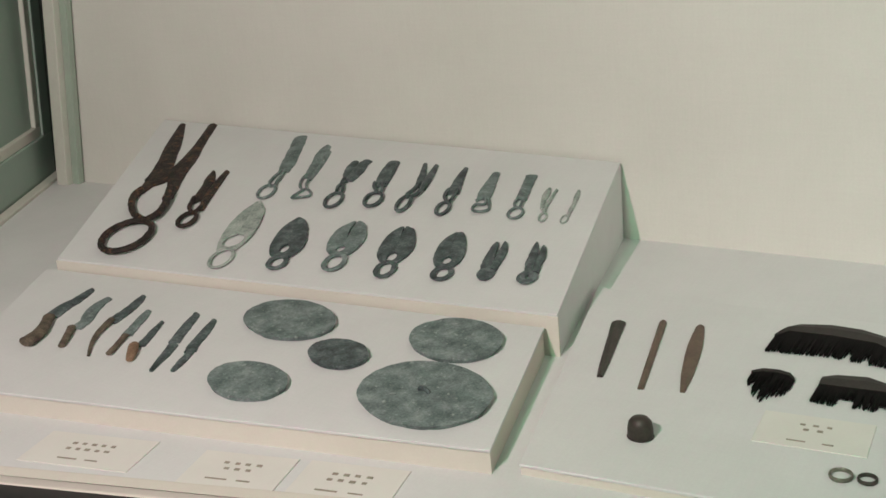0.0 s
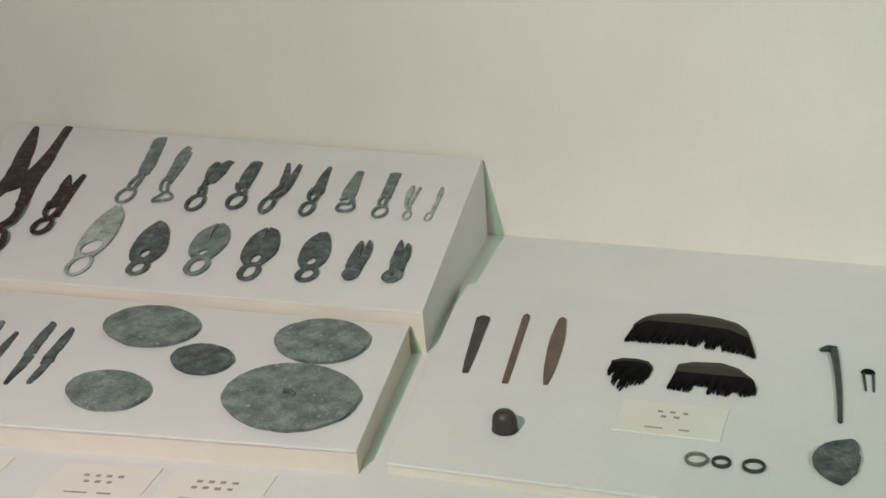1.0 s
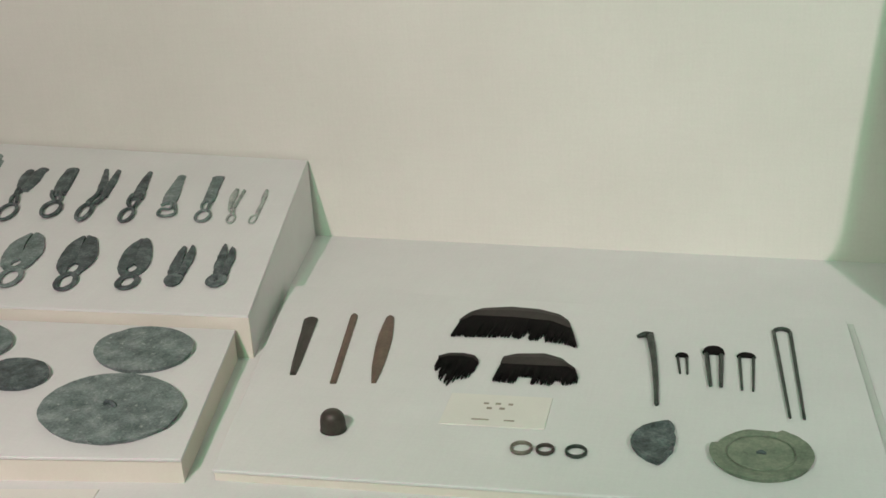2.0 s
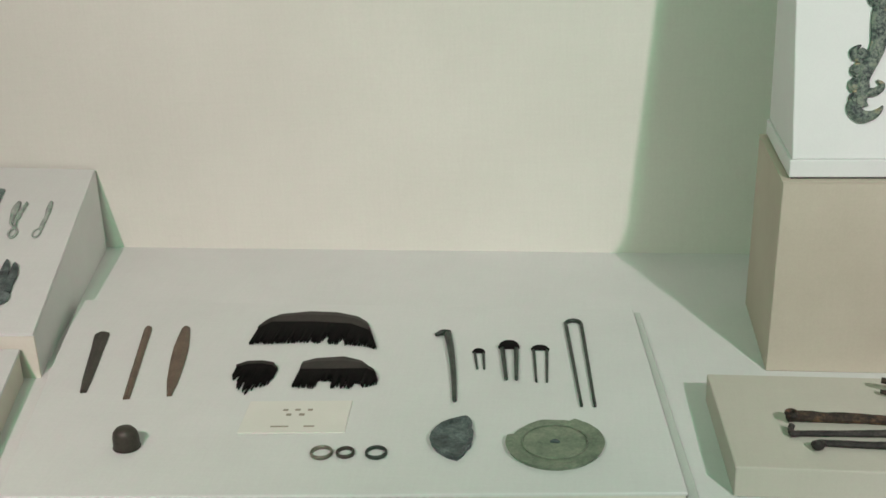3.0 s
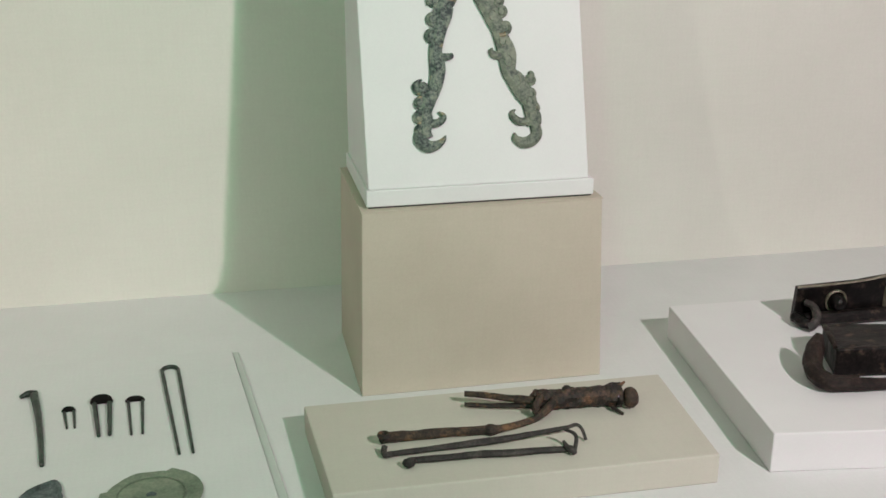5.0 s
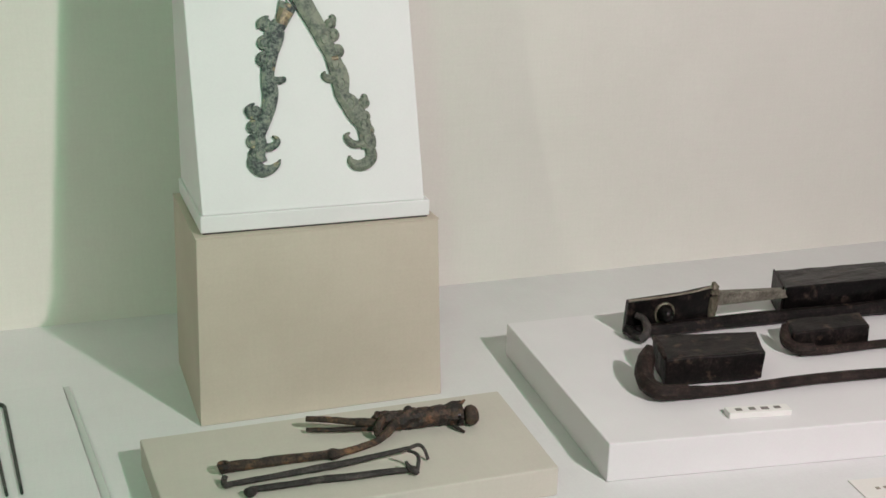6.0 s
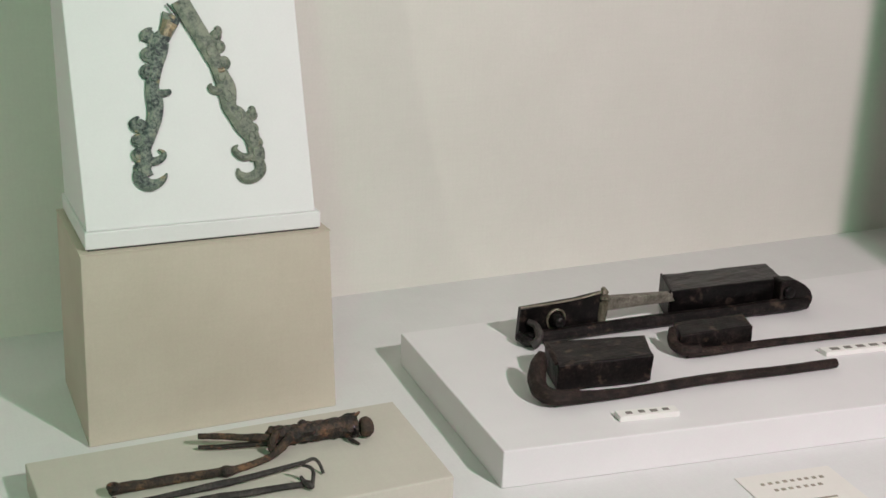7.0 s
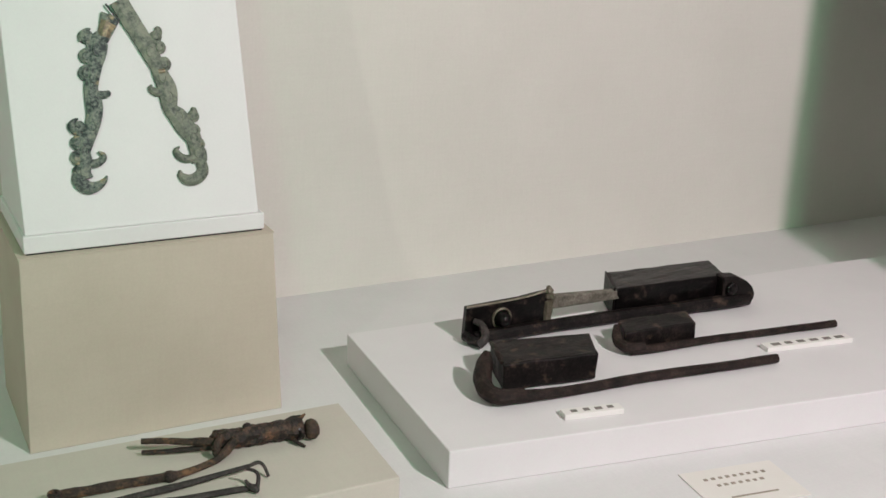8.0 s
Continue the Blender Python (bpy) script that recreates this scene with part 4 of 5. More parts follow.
part("head", tube([(0.0900, 0.964, 0.0032, 0.0036), (0.084, 0.9665, 0.0032, 0.0030), (0.078, 0.962, 0.0028, 0.0016)], 5, 8, 0.05), STEEL, pin, smooth=True)


def u_pin(head, feet, z, wire, spread0, spread1, mat, label, cap=True):
    """A two-legged hairpin: an arched head and two legs."""
    ob = thing("u_hairpin", (0, 0, FLAT), label, "hairpin", "hairpins")
    hx, hy = head
    fx, fy = feet
    for s in (-1, 1):
        part("leg", tube([(hx + s * spread0, hy, wire, wire), ((hx + fx) / 2 + s * (spread0 + spread1) / 2, (hy + fy) / 2, wire, wire * 0.9), (fx + s * spread1, fy, wire, wire * 0.7)], 6, 8, 0.05), mat, ob, smooth=True)
    if cap:
        part("head", tube([(hx - spread0 * 1.25, hy - wire * 2, wire * 1.2, wire * 1.0), (hx - spread0 * 0.6, hy, wire * 1.6, wire * 1.9), (hx + spread0 * 0.6, hy, wire * 1.6, wire * 1.9), (hx + spread0 * 1.25, hy - wire * 2, wire * 1.2, wire * 1.0)], 5, 10, 0.03), WOOD, ob, "dark rounded head", smooth=True)
    else:
        part("head", tube([(hx - spread0, hy - wire, wire, wire), (hx - spread0 * 0.7, hy + wire * 2, wire * 1.1, wire * 1.2), (hx, hy + wire * 3.4, wire * 1.1, wire * 1.3), (hx + spread0 * 0.7, hy + wire * 2, wire * 1.1, wire * 1.2), (hx + spread0, hy - wire, wire, wire)], 5, 8, 0.03), mat, ob, smooth=True)
    return ob


u_pin((0.1195, 0.933), (0.1240, 0.901), 0, 0.0012, 0.0038, 0.0030, STEEL, "tiny two-legged dark hairpin")
u_pin((0.1450, 0.943), (0.1510, 0.882), 0, 0.0021, 0.0062, 0.0042, STEEL, "stout two-legged dark hairpin")
u_pin((0.1720, 0.941), (0.1760, 0.880), 0, 0.0013, 0.0058, 0.0043, STEEL, "small two-legged hairpin with thin legs")
u_pin((0.1995, 0.994), (0.2140, 0.841), 0, 0.0016, 0.0070, 0.0052, STEEL, "long slender two-legged hairpin", False)

mirror = thing("bronze_mirror", (0.1900, 0.7835, FLAT), "round olive-green corroded bronze mirror with a chipped rim", "mirror")
part("plate", pancake(0.0364, 0.0026, 0.006, 17, 8, 90, 0.0009, cut=lambda a: 0.875 + 0.012 * math.sin(a * 7) if 1.22 < a < 2.88 else 1.0), BRONZE_OLIVE, mirror)
part("knob", tube([(-0.0032, 0, 0.0026, 0.0012), (0, 0, 0.0038, 0.0015), (0.0032, 0, 0.0026, 0.0012)], 4, 8, 0.1), BRONZE_DARK, mirror, "small dark central knob")
part("inner_ridge", hoop(0, 0, 0.024, 0.024, 0.0007, z=0.0034, rough=0.2), BRONZE_OLIVE, mirror)

shard = thing("mirror_shard", (0.115, 0.787, FLAT), "broken piece of a dark green bronze mirror with a jagged side", "mirror shard")
RAGGED = ((-180, -135, -110, -80, -58, -36, -26, -12, 11, 45, 78, 95, 111, 135, 157, 180),
          (0.0180, 0.0203, 0.0239, 0.0316, 0.0207, 0.0174, 0.0129, 0.0142, 0.0144, 0.0165, 0.0308, 0.0268, 0.0237, 0.0203, 0.0186, 0.0180))
part("plate", pancake(0.02, 0.0030, 0.004, 19, 8, 90, 0.0010, cut=lambda a: float(np.interp((math.degrees(a) + 180) % 360 - 180, *RAGGED)) / 0.02), BRONZE_DARK, shard)

# ---------------------------------------------------------------- cards
def label_card(centre, turn, w, d, z, label, rows, thick=0.0011):
    ob = thing("label_card", (*centre, z, 0, 0, turn), label, "label card", "label cards")
    part("card", block(-w / 2, -d / 2, 0, w / 2, d / 2, thick, 0.0004), CARD, ob)
    bars(ob, rows, thick)
    return ob


def print_rows(n1, n2, y1, w=0.0058, pitch=0.0086, h=0.0050, gap=0.0095, foot=(0.024, 0.016), fy=-0.018):
    out = [((i - (n1 - 1) / 2) * pitch, y1, w, h) for i in range(n1)] + [((i - (n2 - 1) / 2) * pitch - 0.001, y1 - gap, w, h) for i in range(n2)]
    out += [(-0.011, fy, foot[0], 0.0018), (0.013, fy, foot[1], 0.0018)]
    return out


label_card((-0.0130, 0.8135), 4.0, 0.083, 0.050, FLAT, "cream printed label card on the flat board", print_rows(3, 2, 0.010, 0.0047, 0.0100, 0.0029, 0.0075, (0.014, 0.010), -0.016))
for cx, cy, turn, n1, n2 in ((-0.556, 0.5835, 11.5, 5, 5), (-0.411, 0.609, 12.0, 4, 3), (-0.317, 0.629, 11.0, 4, 4), (-0.70, 0.546, 12.0, 4, 4)):
    label_card((cx, cy), turn, 0.110 if n1 == 5 else 0.086, 0.050, 0.0, "cream printed label card in front of the low board", print_rows(n1, n2, 0.009, 0.0050, 0.0098, 0.0034, 0.0085, (0.022, 0.014), -0.015))
label_card((0.868, 0.650), -8.0, 0.088, 0.058, 0.0, "cream printed label card in front of the white slab", print_rows(9, 7, 0.014, 0.0038, 0.0068, 0.0034, 0.0105, (0.026, 0.022), -0.016))


def name_tag(centre, turn, w, d, n, label):
    ob = thing("name_tag", (*centre, SLAB, 0, 0, turn), label, "name tag", "name tags")
    part("plate", block(-w / 2, -d / 2, 0, w / 2, d / 2, 0.005, 0.0006), TAG, ob)
    bars(ob, [((i - (n - 1) / 2) * w / (n + 0.8), 0.0, w / (n + 4.2), d * 0.42) for i in range(n)], 0.005, INK_DARK)
    return ob


name_tag((0.787, 0.752), -10.0, 0.054, 0.012, 4, "small white name tag with grey print beside the locks")
name_tag((1.072, 0.794), -8.0, 0.100, 0.013, 6, "long white name tag with grey print beside the locks")

# ---------------------------------------------------------------- rusty irons on the beige slab
bit = thing("iron_socket_tool", (0, 0, SMALL), "rusty iron tool with forked shank, socket and curved arm", "iron tool", "old irons")
part("arm", tube([(0.3577, 0.8009, 0.0048, 0.0037), (0.3649, 0.803, 0.0048, 0.0041), (0.3864, 0.8024, 0.0046, 0.0039), (0.4125, 0.8019, 0.0044, 0.0037), (0.4354, 0.8002, 0.0042, 0.0034), (0.4417, 0.7987, 0.0048, 0.0045), (0.4497, 0.8003, 0.004, 0.0032), (0.4638, 0.8029, 0.0045, 0.0028), (0.4809, 0.8077, 0.006, 0.003), (0.4941, 0.8183, 0.009, 0.0037), (0.4994, 0.8211, 0.013, 0.0034)], 6, 10, 0.16, seed=1), BROWN_RUST, bit)
part("eyelet", hoop(0.3600, 0.8000, 0.0034, 0.0040, 0.0018, z=0.0085, seed=3), RUST, bit)
part("prong", tube([(0.4329, 0.849, 0.0115, 0.0024), (0.4491, 0.8432, 0.0112, 0.0026), (0.4656, 0.8355, 0.0108, 0.003), (0.4845, 0.8282, 0.0105, 0.0037)], 6, 8, 0.22, seed=2), BROWN_RUST, bit)
part("prong", tube([(0.4323, 0.846, 0.0035, 0.0019), (0.4484, 0.8401, 0.0038, 0.0019), (0.4657, 0.8351, 0.0045, 0.0022), (0.4846, 0.8282, 0.006, 0.0028)], 6, 8, 0.22, seed=3), RUST, bit)
part("socket", tube([(0.4825, 0.8324, 0.0086, 0.0043), (0.4888, 0.8317, 0.0088, 0.0073), (0.5061, 0.8301, 0.0088, 0.0082), (0.5245, 0.8289, 0.009, 0.0084), (0.5428, 0.8271, 0.0095, 0.0088), (0.5556, 0.8255, 0.01, 0.0092)], 6, 14, 0.26, seed=4), RUST, bit)
part("spur", tube([(0.5515, 0.8233, 0.0165, 0.0017), (0.556, 0.8254, 0.019, 0.0015), (0.5589, 0.8269, 0.02, 0.0009)], 4, 8, 0.2, seed=13), RUST, bit)
part("ring", tube([(0.5491, 0.8232, 0.0088, 0.0073), (0.5529, 0.8234, 0.0088, 0.0077), (0.5568, 0.8222, 0.009, 0.0056)], 4, 14, 0.12, seed=14), IRON, bit, "black ring at the socket's mouth")
part("knob", tube([(0.5569, 0.8211, 0.009, 0.0039), (0.5586, 0.8208, 0.009, 0.0073), (0.563, 0.8209, 0.009, 0.0082), (0.5664, 0.8212, 0.009, 0.0065)], 4, 14, 0.06, seed=7), BROWN_RUST, bit, "orange-brown rusty knob")
part("lug", tube([(0.5458, 0.8174, 0.004, 0.0017), (0.549, 0.8129, 0.0025, 0.0015), (0.5521, 0.8083, 0.0015, 0.0011)], 4, 8, 0.2, seed=6), RUST, bit)
part("wrap", tube([(0.4842, 0.8156, 0.004, 0.0026), (0.4831, 0.8186, 0.01, 0.0034), (0.4894, 0.8251, 0.016, 0.003)], 5, 10, 0.25, seed=5), BROWN_RUST, bit)
part("rust_lump", tube([(0.4848, 0.828, 0.015, 0.0022), (0.4854, 0.8289, 0.018, 0.0022), (0.4878, 0.8294, 0.018, 0.0013)], 4, 8, 0.3, seed=60), RUST, bit)
part("rust_lump", tube([(0.5086, 0.8301, 0.0165, 0.0017), (0.512, 0.8305, 0.0175, 0.0026), (0.5151, 0.8298, 0.0165, 0.0017)], 4, 8, 0.3, seed=61), RUST, bit)

rod = thing("hooked_rod", (0, 0, SMALL), "thin grey-brown iron rod with a hooked end", "iron rod", "old irons")
part("shaft", tube([(0.3613, 0.7811, 0.003, 0.0022), (0.3912, 0.7825, 0.003, 0.0024), (0.4302, 0.784, 0.0034, 0.003), (0.4521, 0.7842, 0.0042, 0.0026), (0.4785, 0.7842, 0.0065, 0.0022), (0.4986, 0.7834, 0.009, 0.0015)], 6, 8, 0.12, seed=8), ROD_IRON, rod)
part("eye", tube([(0.3587, 0.7881, 0.006, 0.0022), (0.3574, 0.7852, 0.004, 0.0024), (0.3578, 0.7801, 0.0035, 0.0026), (0.3621, 0.7809, 0.003, 0.0022)], 5, 8, 0.15, seed=15), ROD_IRON, rod)
part("hook", tube([(0.4971, 0.7828, 0.009, 0.0015), (0.5047, 0.783, 0.0105, 0.0014), (0.5082, 0.7797, 0.008, 0.0013), (0.5098, 0.7743, 0.0016, 0.0013)], 5, 8, 0.1, seed=9), ROD_IRON, rod)

rod = thing("cross_ended_rod", (0, 0, SMALL), "thin grey-brown iron rod with a cross piece at its end", "iron rod", "old irons")
part("shaft", tube([(0.3751, 0.769, 0.003, 0.0024), (0.4051, 0.7678, 0.003, 0.0026), (0.4262, 0.7676, 0.003, 0.0028), (0.4469, 0.7649, 0.003, 0.0028), (0.4725, 0.7638, 0.003, 0.0026), (0.4927, 0.7614, 0.003, 0.0022)], 6, 8, 0.12, seed=10), ROD_IRON, rod)
part("knob", tube([(0.3696, 0.7659, 0.004, 0.0026), (0.3724, 0.7634, 0.0042, 0.0041), (0.3765, 0.7677, 0.0036, 0.0026)], 4, 10, 0.15, seed=11), ROD_IRON, rod)
part("end_block", tube([(0.4885, 0.7642, 0.009, 0.0011), (0.4902, 0.7608, 0.0055, 0.0022), (0.4936, 0.7577, 0.004, 0.003), (0.495, 0.755, 0.0025, 0.0017)], 5, 8, 0.15, seed=12), ROD_IRON, rod)
part("cross_piece", tube([(0.495, 0.7565, 0.004, 0.0017), (0.4972, 0.7603, 0.012, 0.0015), (0.4956, 0.7638, 0.015, 0.0014), (0.4909, 0.7683, 0.0155, 0.0012)], 5, 8, 0.12, seed=16), ROD_IRON, rod)

# ---------------------------------------------------------------- ornate gilt tongs on the white stand
tongs = thing("ornate_tongs", Matrix.Translation((0, 0.9385, 0.182)) @ Euler((math.pi / 2 - math.atan(STAND_LEAN), 0, 0)).to_matrix().to_4x4(), "ornate green gilt bronze tongs with scalloped legs, on the white stand", "tongs")


def tong_leg(line, lobes, curls, seed, mat):
    """A flat cast leg lying on the stand: a spine with stations (x, y, half width), round lobes along its outer edge, and hooks."""
    leg = part("leg", ribbon(line, 0.0042, 6, 0.05, seed, 0.22), mat, tongs)
    for x, y, r in lobes:
        bm = ribbon([(x, y - r, r * 0.30), (x, y - r * 0.7, r * 0.72), (x, y, r), (x, y + r * 0.7, r * 0.72), (x, y + r, r * 0.30)], 0.0037, 4, 0.02, seed, 0.25)
        hoop(x, y, r * 0.52, r * 0.52, 0.0006, z=0.0037, rough=0.1, bm=bm, start=30 * seed, sweep=250)
        part("lobe", bm, mat, leg)
    for curl in curls:
        part("hook", ribbon(curl, 0.0040, 6, 0.02, seed + 2, 0.25), mat, leg)
    for k, (x, y, w) in enumerate(line[3:-1:2]):
        bm = hoop(x, y, w * 0.42, w * 0.62, 0.0005, z=0.0041, rough=0.3, seed=seed + k, start=40 + 70 * k, sweep=260)
        part("scroll", bm, mat, leg)
    return leg


tong_leg([(0.4546, 0.1676, 0.0078), (0.4473, 0.1507, 0.0048), (0.4438, 0.149, 0.0068), (0.4407, 0.1406, 0.008), (0.4379, 0.1299, 0.0062), (0.435, 0.1188, 0.0053), (0.4332, 0.1099, 0.0053), (0.4342, 0.0993, 0.0064), (0.4338, 0.0903, 0.006), (0.4311, 0.0814, 0.0056), (0.4257, 0.0716, 0.006), (0.4226, 0.0624, 0.0051), (0.4222, 0.0543, 0.0056), (0.4205, 0.0461, 0.0055), (0.4211, 0.0404, 0.0061)],
         [(0.4342, 0.1513, 0.0053), (0.4323, 0.1366, 0.0058), (0.431, 0.1232, 0.0063), (0.4205, 0.0803, 0.0058), (0.4181, 0.0692, 0.0053), (0.4174, 0.0576, 0.0058), (0.4173, 0.0472, 0.0049)],
         [[(0.4317, 0.1487, 0.0039), (0.4308, 0.1531, 0.0029), (0.4342, 0.1562, 0.0019), (0.4374, 0.1574, 0.0007)], [(0.4373, 0.1059, 0.0032), (0.4422, 0.1056, 0.0029), (0.4455, 0.1064, 0.0027), (0.4461, 0.1086, 0.001)], [(0.4182, 0.0786, 0.0039), (0.415, 0.0828, 0.0029), (0.4176, 0.0863, 0.0019), (0.4204, 0.0879, 0.0007)], [(0.4223, 0.0527, 0.0032), (0.4312, 0.0521, 0.0034), (0.4364, 0.0553, 0.0027), (0.4367, 0.0585, 0.0019), (0.4334, 0.061, 0.0007)], [(0.4182, 0.0471, 0.0044), (0.4165, 0.0396, 0.0053), (0.4222, 0.0337, 0.0053), (0.4298, 0.034, 0.0039), (0.4356, 0.0377, 0.0022), (0.4382, 0.0415, 0.0005)]], 2, GILT)
tong_leg([(0.4614, 0.1794, 0.0071), (0.4685, 0.1651, 0.0073), (0.4755, 0.152, 0.0069), (0.4822, 0.1381, 0.0068), (0.4869, 0.1265, 0.0057), (0.49, 0.1172, 0.0064), (0.493, 0.109, 0.0074), (0.4937, 0.1009, 0.0072), (0.4944, 0.0916, 0.006), (0.5003, 0.0839, 0.0074), (0.5055, 0.0754, 0.0077), (0.5106, 0.0667, 0.0064), (0.5118, 0.0589, 0.0056), (0.5133, 0.0537, 0.0067), (0.514, 0.0466, 0.0058)],
         [(0.4882, 0.1498, 0.0049), (0.4902, 0.1411, 0.0053), (0.4927, 0.1277, 0.0058), (0.5123, 0.0842, 0.0049), (0.5122, 0.0729, 0.0049), (0.5144, 0.0611, 0.0053)],
         [[(0.4851, 0.1462, 0.0034), (0.4893, 0.1516, 0.0036), (0.4906, 0.1552, 0.0029), (0.489, 0.1576, 0.001)], [(0.4886, 0.1053, 0.0034), (0.4831, 0.106, 0.0032), (0.4801, 0.1089, 0.0022), (0.4808, 0.1116, 0.0007)], [(0.5083, 0.0825, 0.0034), (0.5124, 0.086, 0.0034), (0.5132, 0.0892, 0.0024), (0.5115, 0.0912, 0.001)], [(0.5135, 0.0513, 0.0029), (0.5023, 0.0502, 0.0032), (0.4965, 0.0543, 0.0027), (0.4955, 0.0581, 0.0019), (0.4981, 0.0603, 0.0007)], [(0.515, 0.047, 0.0041), (0.5157, 0.0389, 0.0046), (0.5104, 0.0337, 0.0049), (0.5031, 0.0328, 0.0044), (0.4977, 0.0365, 0.0029), (0.4967, 0.0413, 0.0005)]], 5, GILT_OLIVE)
part("gilt_band", ribbon([(0.4472, 0.1508, 0.0046), (0.4488, 0.1560, 0.0050), (0.4520, 0.1620, 0.0062)], 0.0046, 5, 0.05, 9, 0.2), GOLD, tongs, "band of worn gilding")
part("gilt_band", ribbon([(0.4872, 0.1215, 0.0030), (0.4925, 0.1222, 0.0018)], 0.0047, 4, 0.2, 11, 0.2), GOLD, tongs, "band of worn gilding")
part("seam", tube([(0.4510, 0.1765, 0.0036, 0.0008), (0.4560, 0.1690, 0.0036, 0.0009), (0.4600, 0.1635, 0.0036, 0.0010)], 5, 8, 0.1), GILT_DARK, tongs, "dark seam where the legs cross")

# ---------------------------------------------------------------- old iron locks on the white slab
def lock_pose(x, y, turn):
    return (x, y, SLAB, 0, 0, turn)


def lock_body(quad, z0, z1, bevel=0.0016):
    """A lock body: a long low block with worn edges, its ends cut askew."""
    bm = slab(quad, z0, z1)
    bmesh.ops.subdivide_edges(bm, edges=bm.edges[:], cuts=6, use_grid_fill=True)
    for v in bm.verts:
        v.co += Vector((noise.noise(v.co * 60), noise.noise(v.co * 60 + Vector((9, 0, 0))), noise.noise(v.co * 60 + Vector((0, 9, 0))))) * 0.0011
    edges = [e for e in bm.edges if e.is_manifold and e.calc_face_angle() > 1.0]
    bmesh.ops.bevel(bm, geom=edges, offset=bevel, segments=2, affect="EDGES", profile=0.5)
    return bm


# the largest, in front
lock = thing("iron_lock", lock_pose(0.711, 0.793, -4.0), "dark rusty iron lock with a long bar and a square body", "lock", "old iron locks")
part("body", lock_body([(0.0252, 0.0268), (0.1168, 0.0212), (0.1346, 0.0676), (0.0381, 0.0789)], 0.002, 0.027), BROWN_IRON, lock)
part("bar", tube([(0.012, 0.004, 0.0068, 0.0058), (0.030, 0.002, 0.0068, 0.0058), (0.080, 0.001, 0.0056, 0.0047), (0.160, 0.003, 0.0058, 0.0048), (0.240, 0.0, 0.0055, 0.0045), (0.300, -0.001, 0.0056, 0.0046)], 6, 10, 0.08, seed=31), BAR_IRON, lock)
part("elbow", tube([(0.034, 0.002, 0.0080, 0.0060), (0.012, 0.004, 0.0085, 0.0072), (0.004, 0.014, 0.0110, 0.0078), (0.007, 0.030, 0.0150, 0.0080), (0.016, 0.045, 0.0220, 0.0074), (0.021, 0.051, 0.0300, 0.0030)], 6, 10, 0.08, seed=32), BAR_IRON, lock)
part("end_lip", tube([(0.0365, 0.0740, 0.0270, 0.0022), (0.0310, 0.0520, 0.0285, 0.0030), (0.0265, 0.0320, 0.0262, 0.0020)], 5, 8, 0.25, seed=44), BAR_IRON, lock)

# the smaller one behind it
lock = thing("iron_lock", lock_pose(0.886, 0.837, -4.3), "small dark iron lock with a long bar", "lock", "old iron locks")
part("body", lock_body([(0.0032, 0.0113), (0.0844, 0.0119), (0.0945, 0.0434), (0.0146, 0.0424)], 0.002, 0.0215), BROWN_IRON, lock)
part("bar", tube([(0.006, 0.004, 0.0056, 0.0046), (0.030, 0.002, 0.0054, 0.0044), (0.100, 0.004, 0.0049, 0.0039), (0.180, 0.002, 0.0047, 0.0037), (0.248, -0.001, 0.0049, 0.0039)], 6, 10, 0.08, seed=33), BAR_IRON, lock)
part("elbow", tube([(0.020, 0.003, 0.0080, 0.0052), (0.006, 0.005, 0.0078, 0.0056), (0.000, 0.013, 0.0100, 0.0056), (0.001, 0.022, 0.0140, 0.0052), (0.005, 0.030, 0.0215, 0.0030)], 6, 10, 0.08, seed=34), BAR_IRON, lock)

# the longest, at the back, with its bolt half drawn
lock = thing("iron_lock", lock_pose(0.761, 0.925, -5.0), "long black iron lock with a drawn bolt and brass-edged end plate", "lock", "old iron locks")
part("bar", tube([(0.006, -0.003, 0.0076, 0.0060), (0.045, -0.001, 0.0078, 0.0066), (0.110, 0.003, 0.0078, 0.0068), (0.176, 0.005, 0.0078, 0.0068), (0.244, 0.005, 0.0080, 0.0070), (0.305, 0.005, 0.0090, 0.0078), (0.331, 0.006, 0.0088, 0.0070)], 6, 12, 0.06, seed=35), BROWN_IRON, lock)
part("body", lock_body([(0.1707, 0.0125), (0.3069, 0.0163), (0.3200, 0.0650), (0.1885, 0.0615)], 0.004, 0.0345), IRON, lock)
part("mouth_rim", prism([(0.1680, 0.0125, 0.003), (0.1700, 0.0125, 0.003), (0.1878, 0.0617, 0.003), (0.1858, 0.0617, 0.003)], [(0.1680, 0.0125, 0.036), (0.1700, 0.0125, 0.036), (0.1878, 0.0617, 0.036), (0.1858, 0.0617, 0.036)], 0.0006), BROWN_IRON, lock, "raised rim at the body's mouth")
part("end_step", prism([(0.306, 0.018, 0.004), (0.316, 0.018, 0.004), (0.326, 0.060, 0.004), (0.318, 0.060, 0.004)], [(0.306, 0.018, 0.031), (0.313, 0.018, 0.028), (0.322, 0.058, 0.028), (0.318, 0.060, 0.031)], 0.0015), IRON, lock)
ear_low = [(0.296, 0.002), (0.330, 0.002), (0.337, 0.008), (0.338, 0.015), (0.334, 0.023), (0.326, 0.030), (0.314, 0.036), (0.296, 0.037)]
part("ear", prism([(x, 0.003, z) for x, z in ear_low], [(x, 0.020, z) for x, z in ear_low], 0.002), BROWN_IRON, lock)
part("rivet", tube([(0.305, 0.0040, 0.024, 0.0068), (0.305, -0.0005, 0.024, 0.0064), (0.305, -0.0020, 0.024, 0.0030)], 3, 12, 0.06, seed=36), IRON, lock, "black domed rivet")
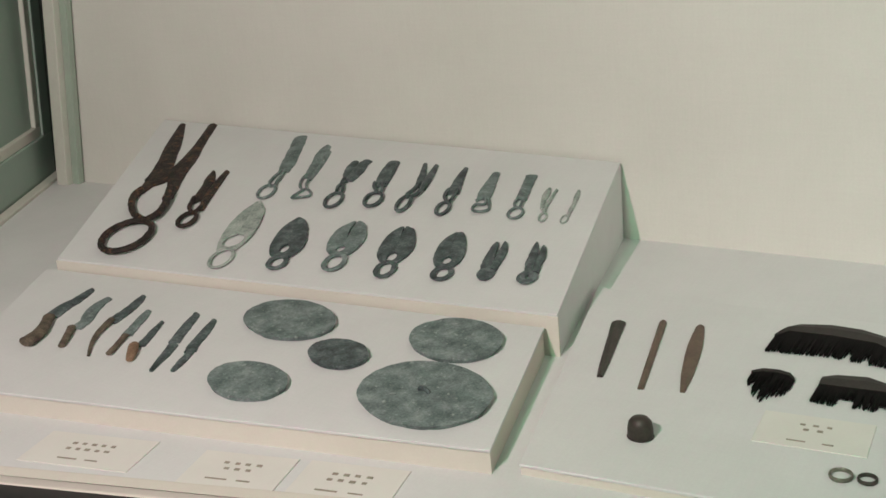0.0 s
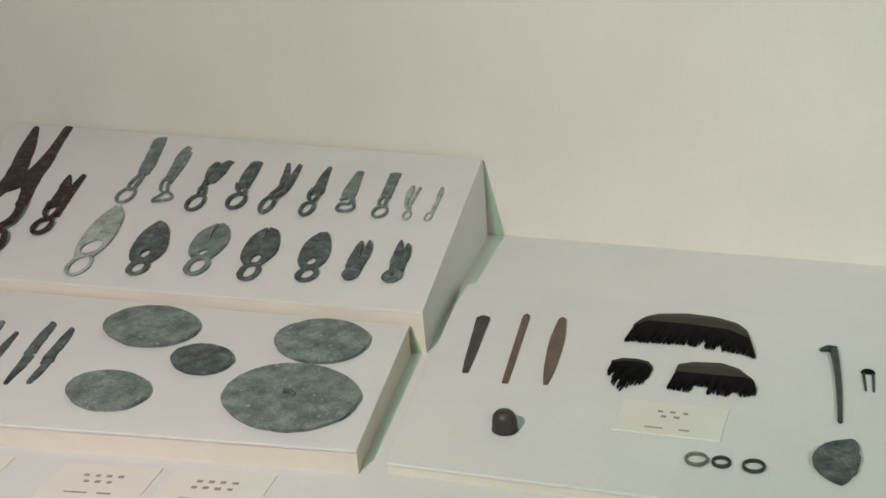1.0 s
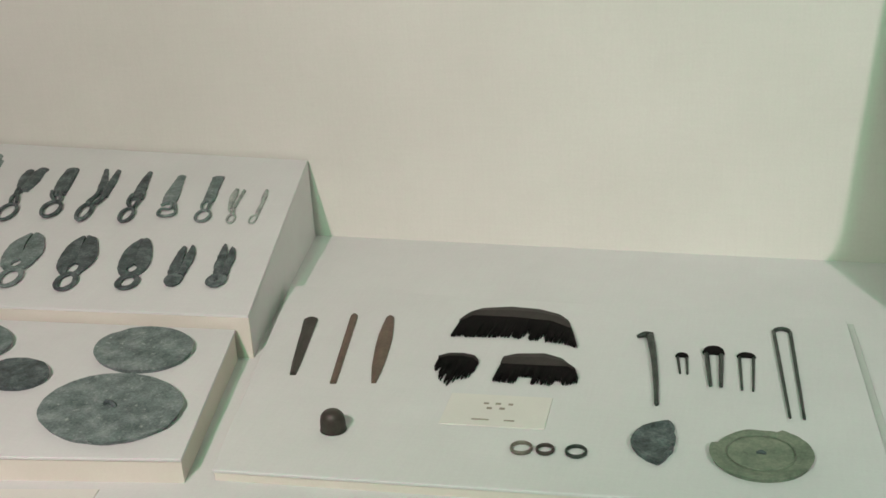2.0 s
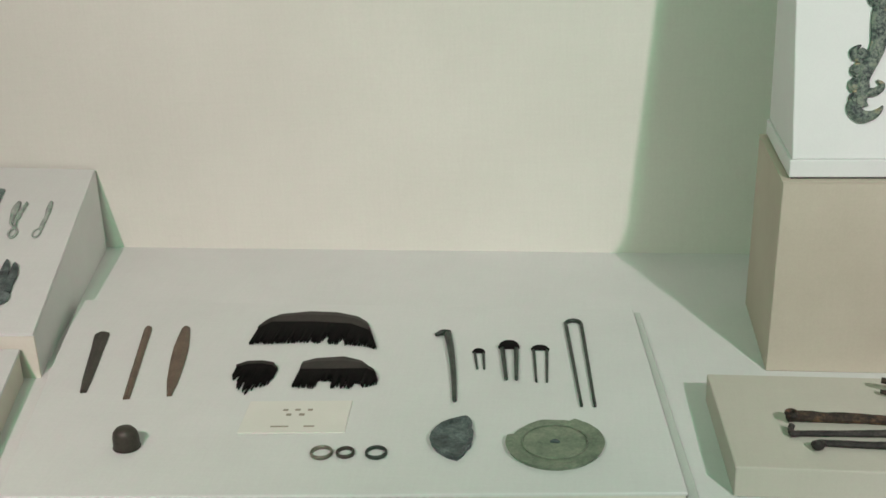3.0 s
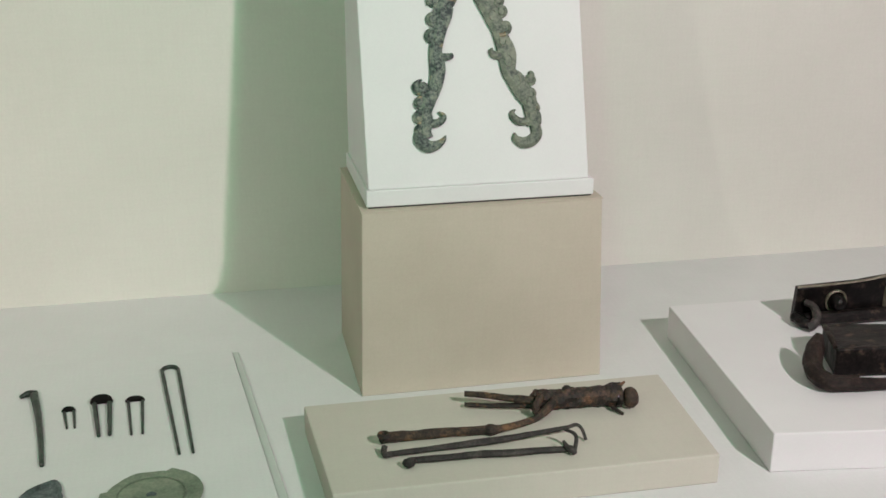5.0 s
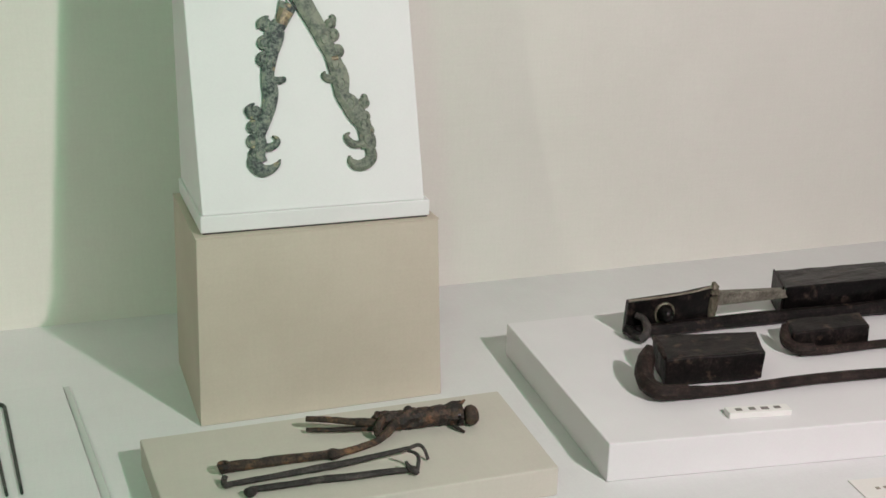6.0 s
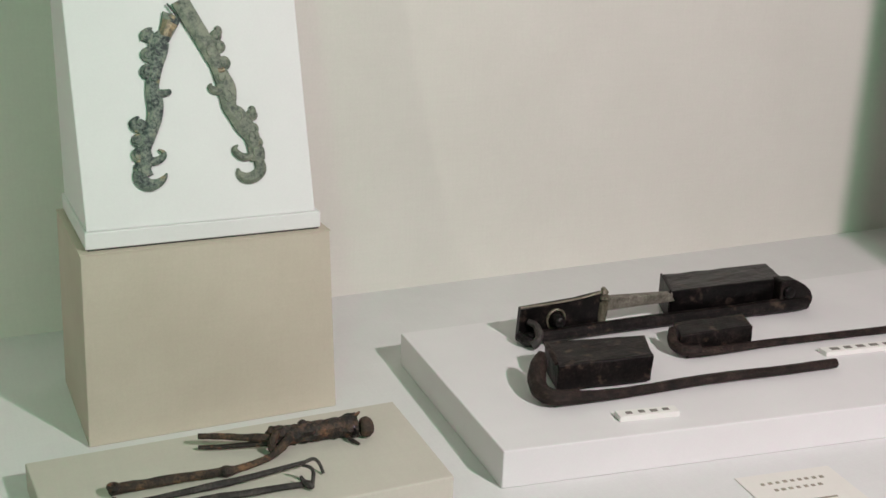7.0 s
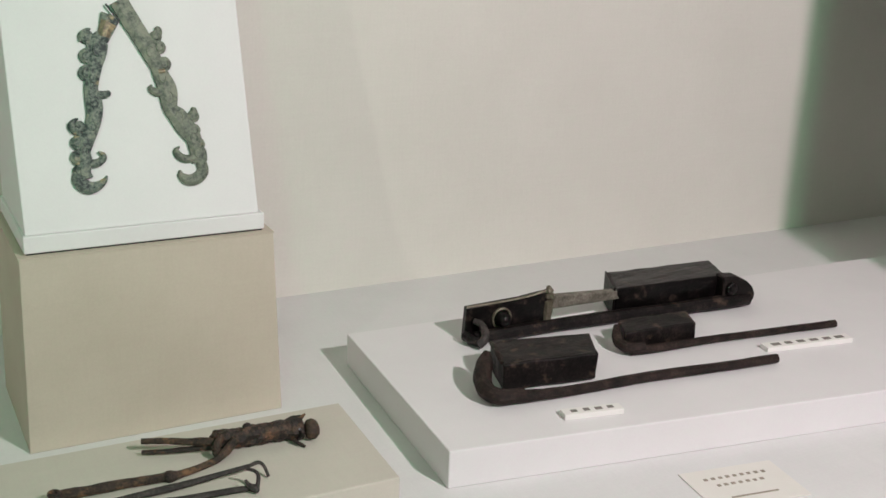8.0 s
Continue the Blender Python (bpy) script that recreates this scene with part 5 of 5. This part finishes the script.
plate_edge = [(0.000, 0.002), (0.091, 0.006), (0.094, 0.028), (0.090, 0.043), (0.078, 0.041), (0.060, 0.037), (0.002, 0.035)]
part("end_plate", prism([(x, 0.006, z) for x, z in plate_edge], [(x, 0.014, z) for x, z in plate_edge], 0.0012), IRON, lock)
part("plate_edge", tube([(0.002, 0.0075, 0.0355, 0.0014), (0.040, 0.0075, 0.0370, 0.0015), (0.068, 0.0075, 0.0395, 0.0015), (0.090, 0.0075, 0.0440, 0.0017)], 4, 8, 0.2, seed=37), IRON_EDGE, lock, "worn pale metal edge")
boss = part("boss", tube([(0.039, 0.0070, 0.0210, 0.0078), (0.039, 0.0010, 0.0210, 0.0078), (0.039, -0.0045, 0.0210, 0.0055), (0.039, -0.0065, 0.0210, 0.0015)], 4, 14, 0.03, seed=38), IRON, lock, "round black boss", smooth=True)
part("boss_ring", hoop(0, 0, 0.0094, 0.0100, 0.0013, z=0.0, rough=0.5, seed=39), IRON_EDGE, boss, "pale metal ring round the boss").matrix_basis = pose(0.039, 0.0050, 0.021, 90, 0, 0)
part("collar", tube([(0.089, 0.007, 0.008, 0.0040), (0.090, 0.007, 0.024, 0.0052), (0.091, 0.007, 0.040, 0.0048), (0.089, 0.007, 0.048, 0.0020)], 4, 10, 0.2, seed=40), IRON_EDGE, lock, "worn brass collar")
part("bolt", prism([(0.094, 0.005, 0.024), (0.094, 0.015, 0.024), (0.094, 0.015, 0.037), (0.094, 0.005, 0.037)], [(0.178, 0.013, 0.023), (0.178, 0.021, 0.023), (0.178, 0.021, 0.032), (0.178, 0.013, 0.032)], 0.001), BOLT, lock, "drawn bolt of pale worn metal")
part("hook", tube([(0.0089, 0.0040, 0.0220, 0.0030), (0.0141, -0.0023, 0.0200, 0.0036), (0.0145, -0.0110, 0.0140, 0.0038), (0.0106, -0.0150, 0.0085, 0.0042), (0.0054, -0.0150, 0.0050, 0.0044)], 5, 10, 0.2, seed=42), ROD_IRON, lock, "worn curved hook over the bar's end")
part("foot", tube([(0.001, 0.004, 0.008, 0.0055), (0.004, -0.006, 0.007, 0.0055), (0.010, -0.011, 0.006, 0.0045)], 4, 10, 0.2, seed=41), IRON, lock)
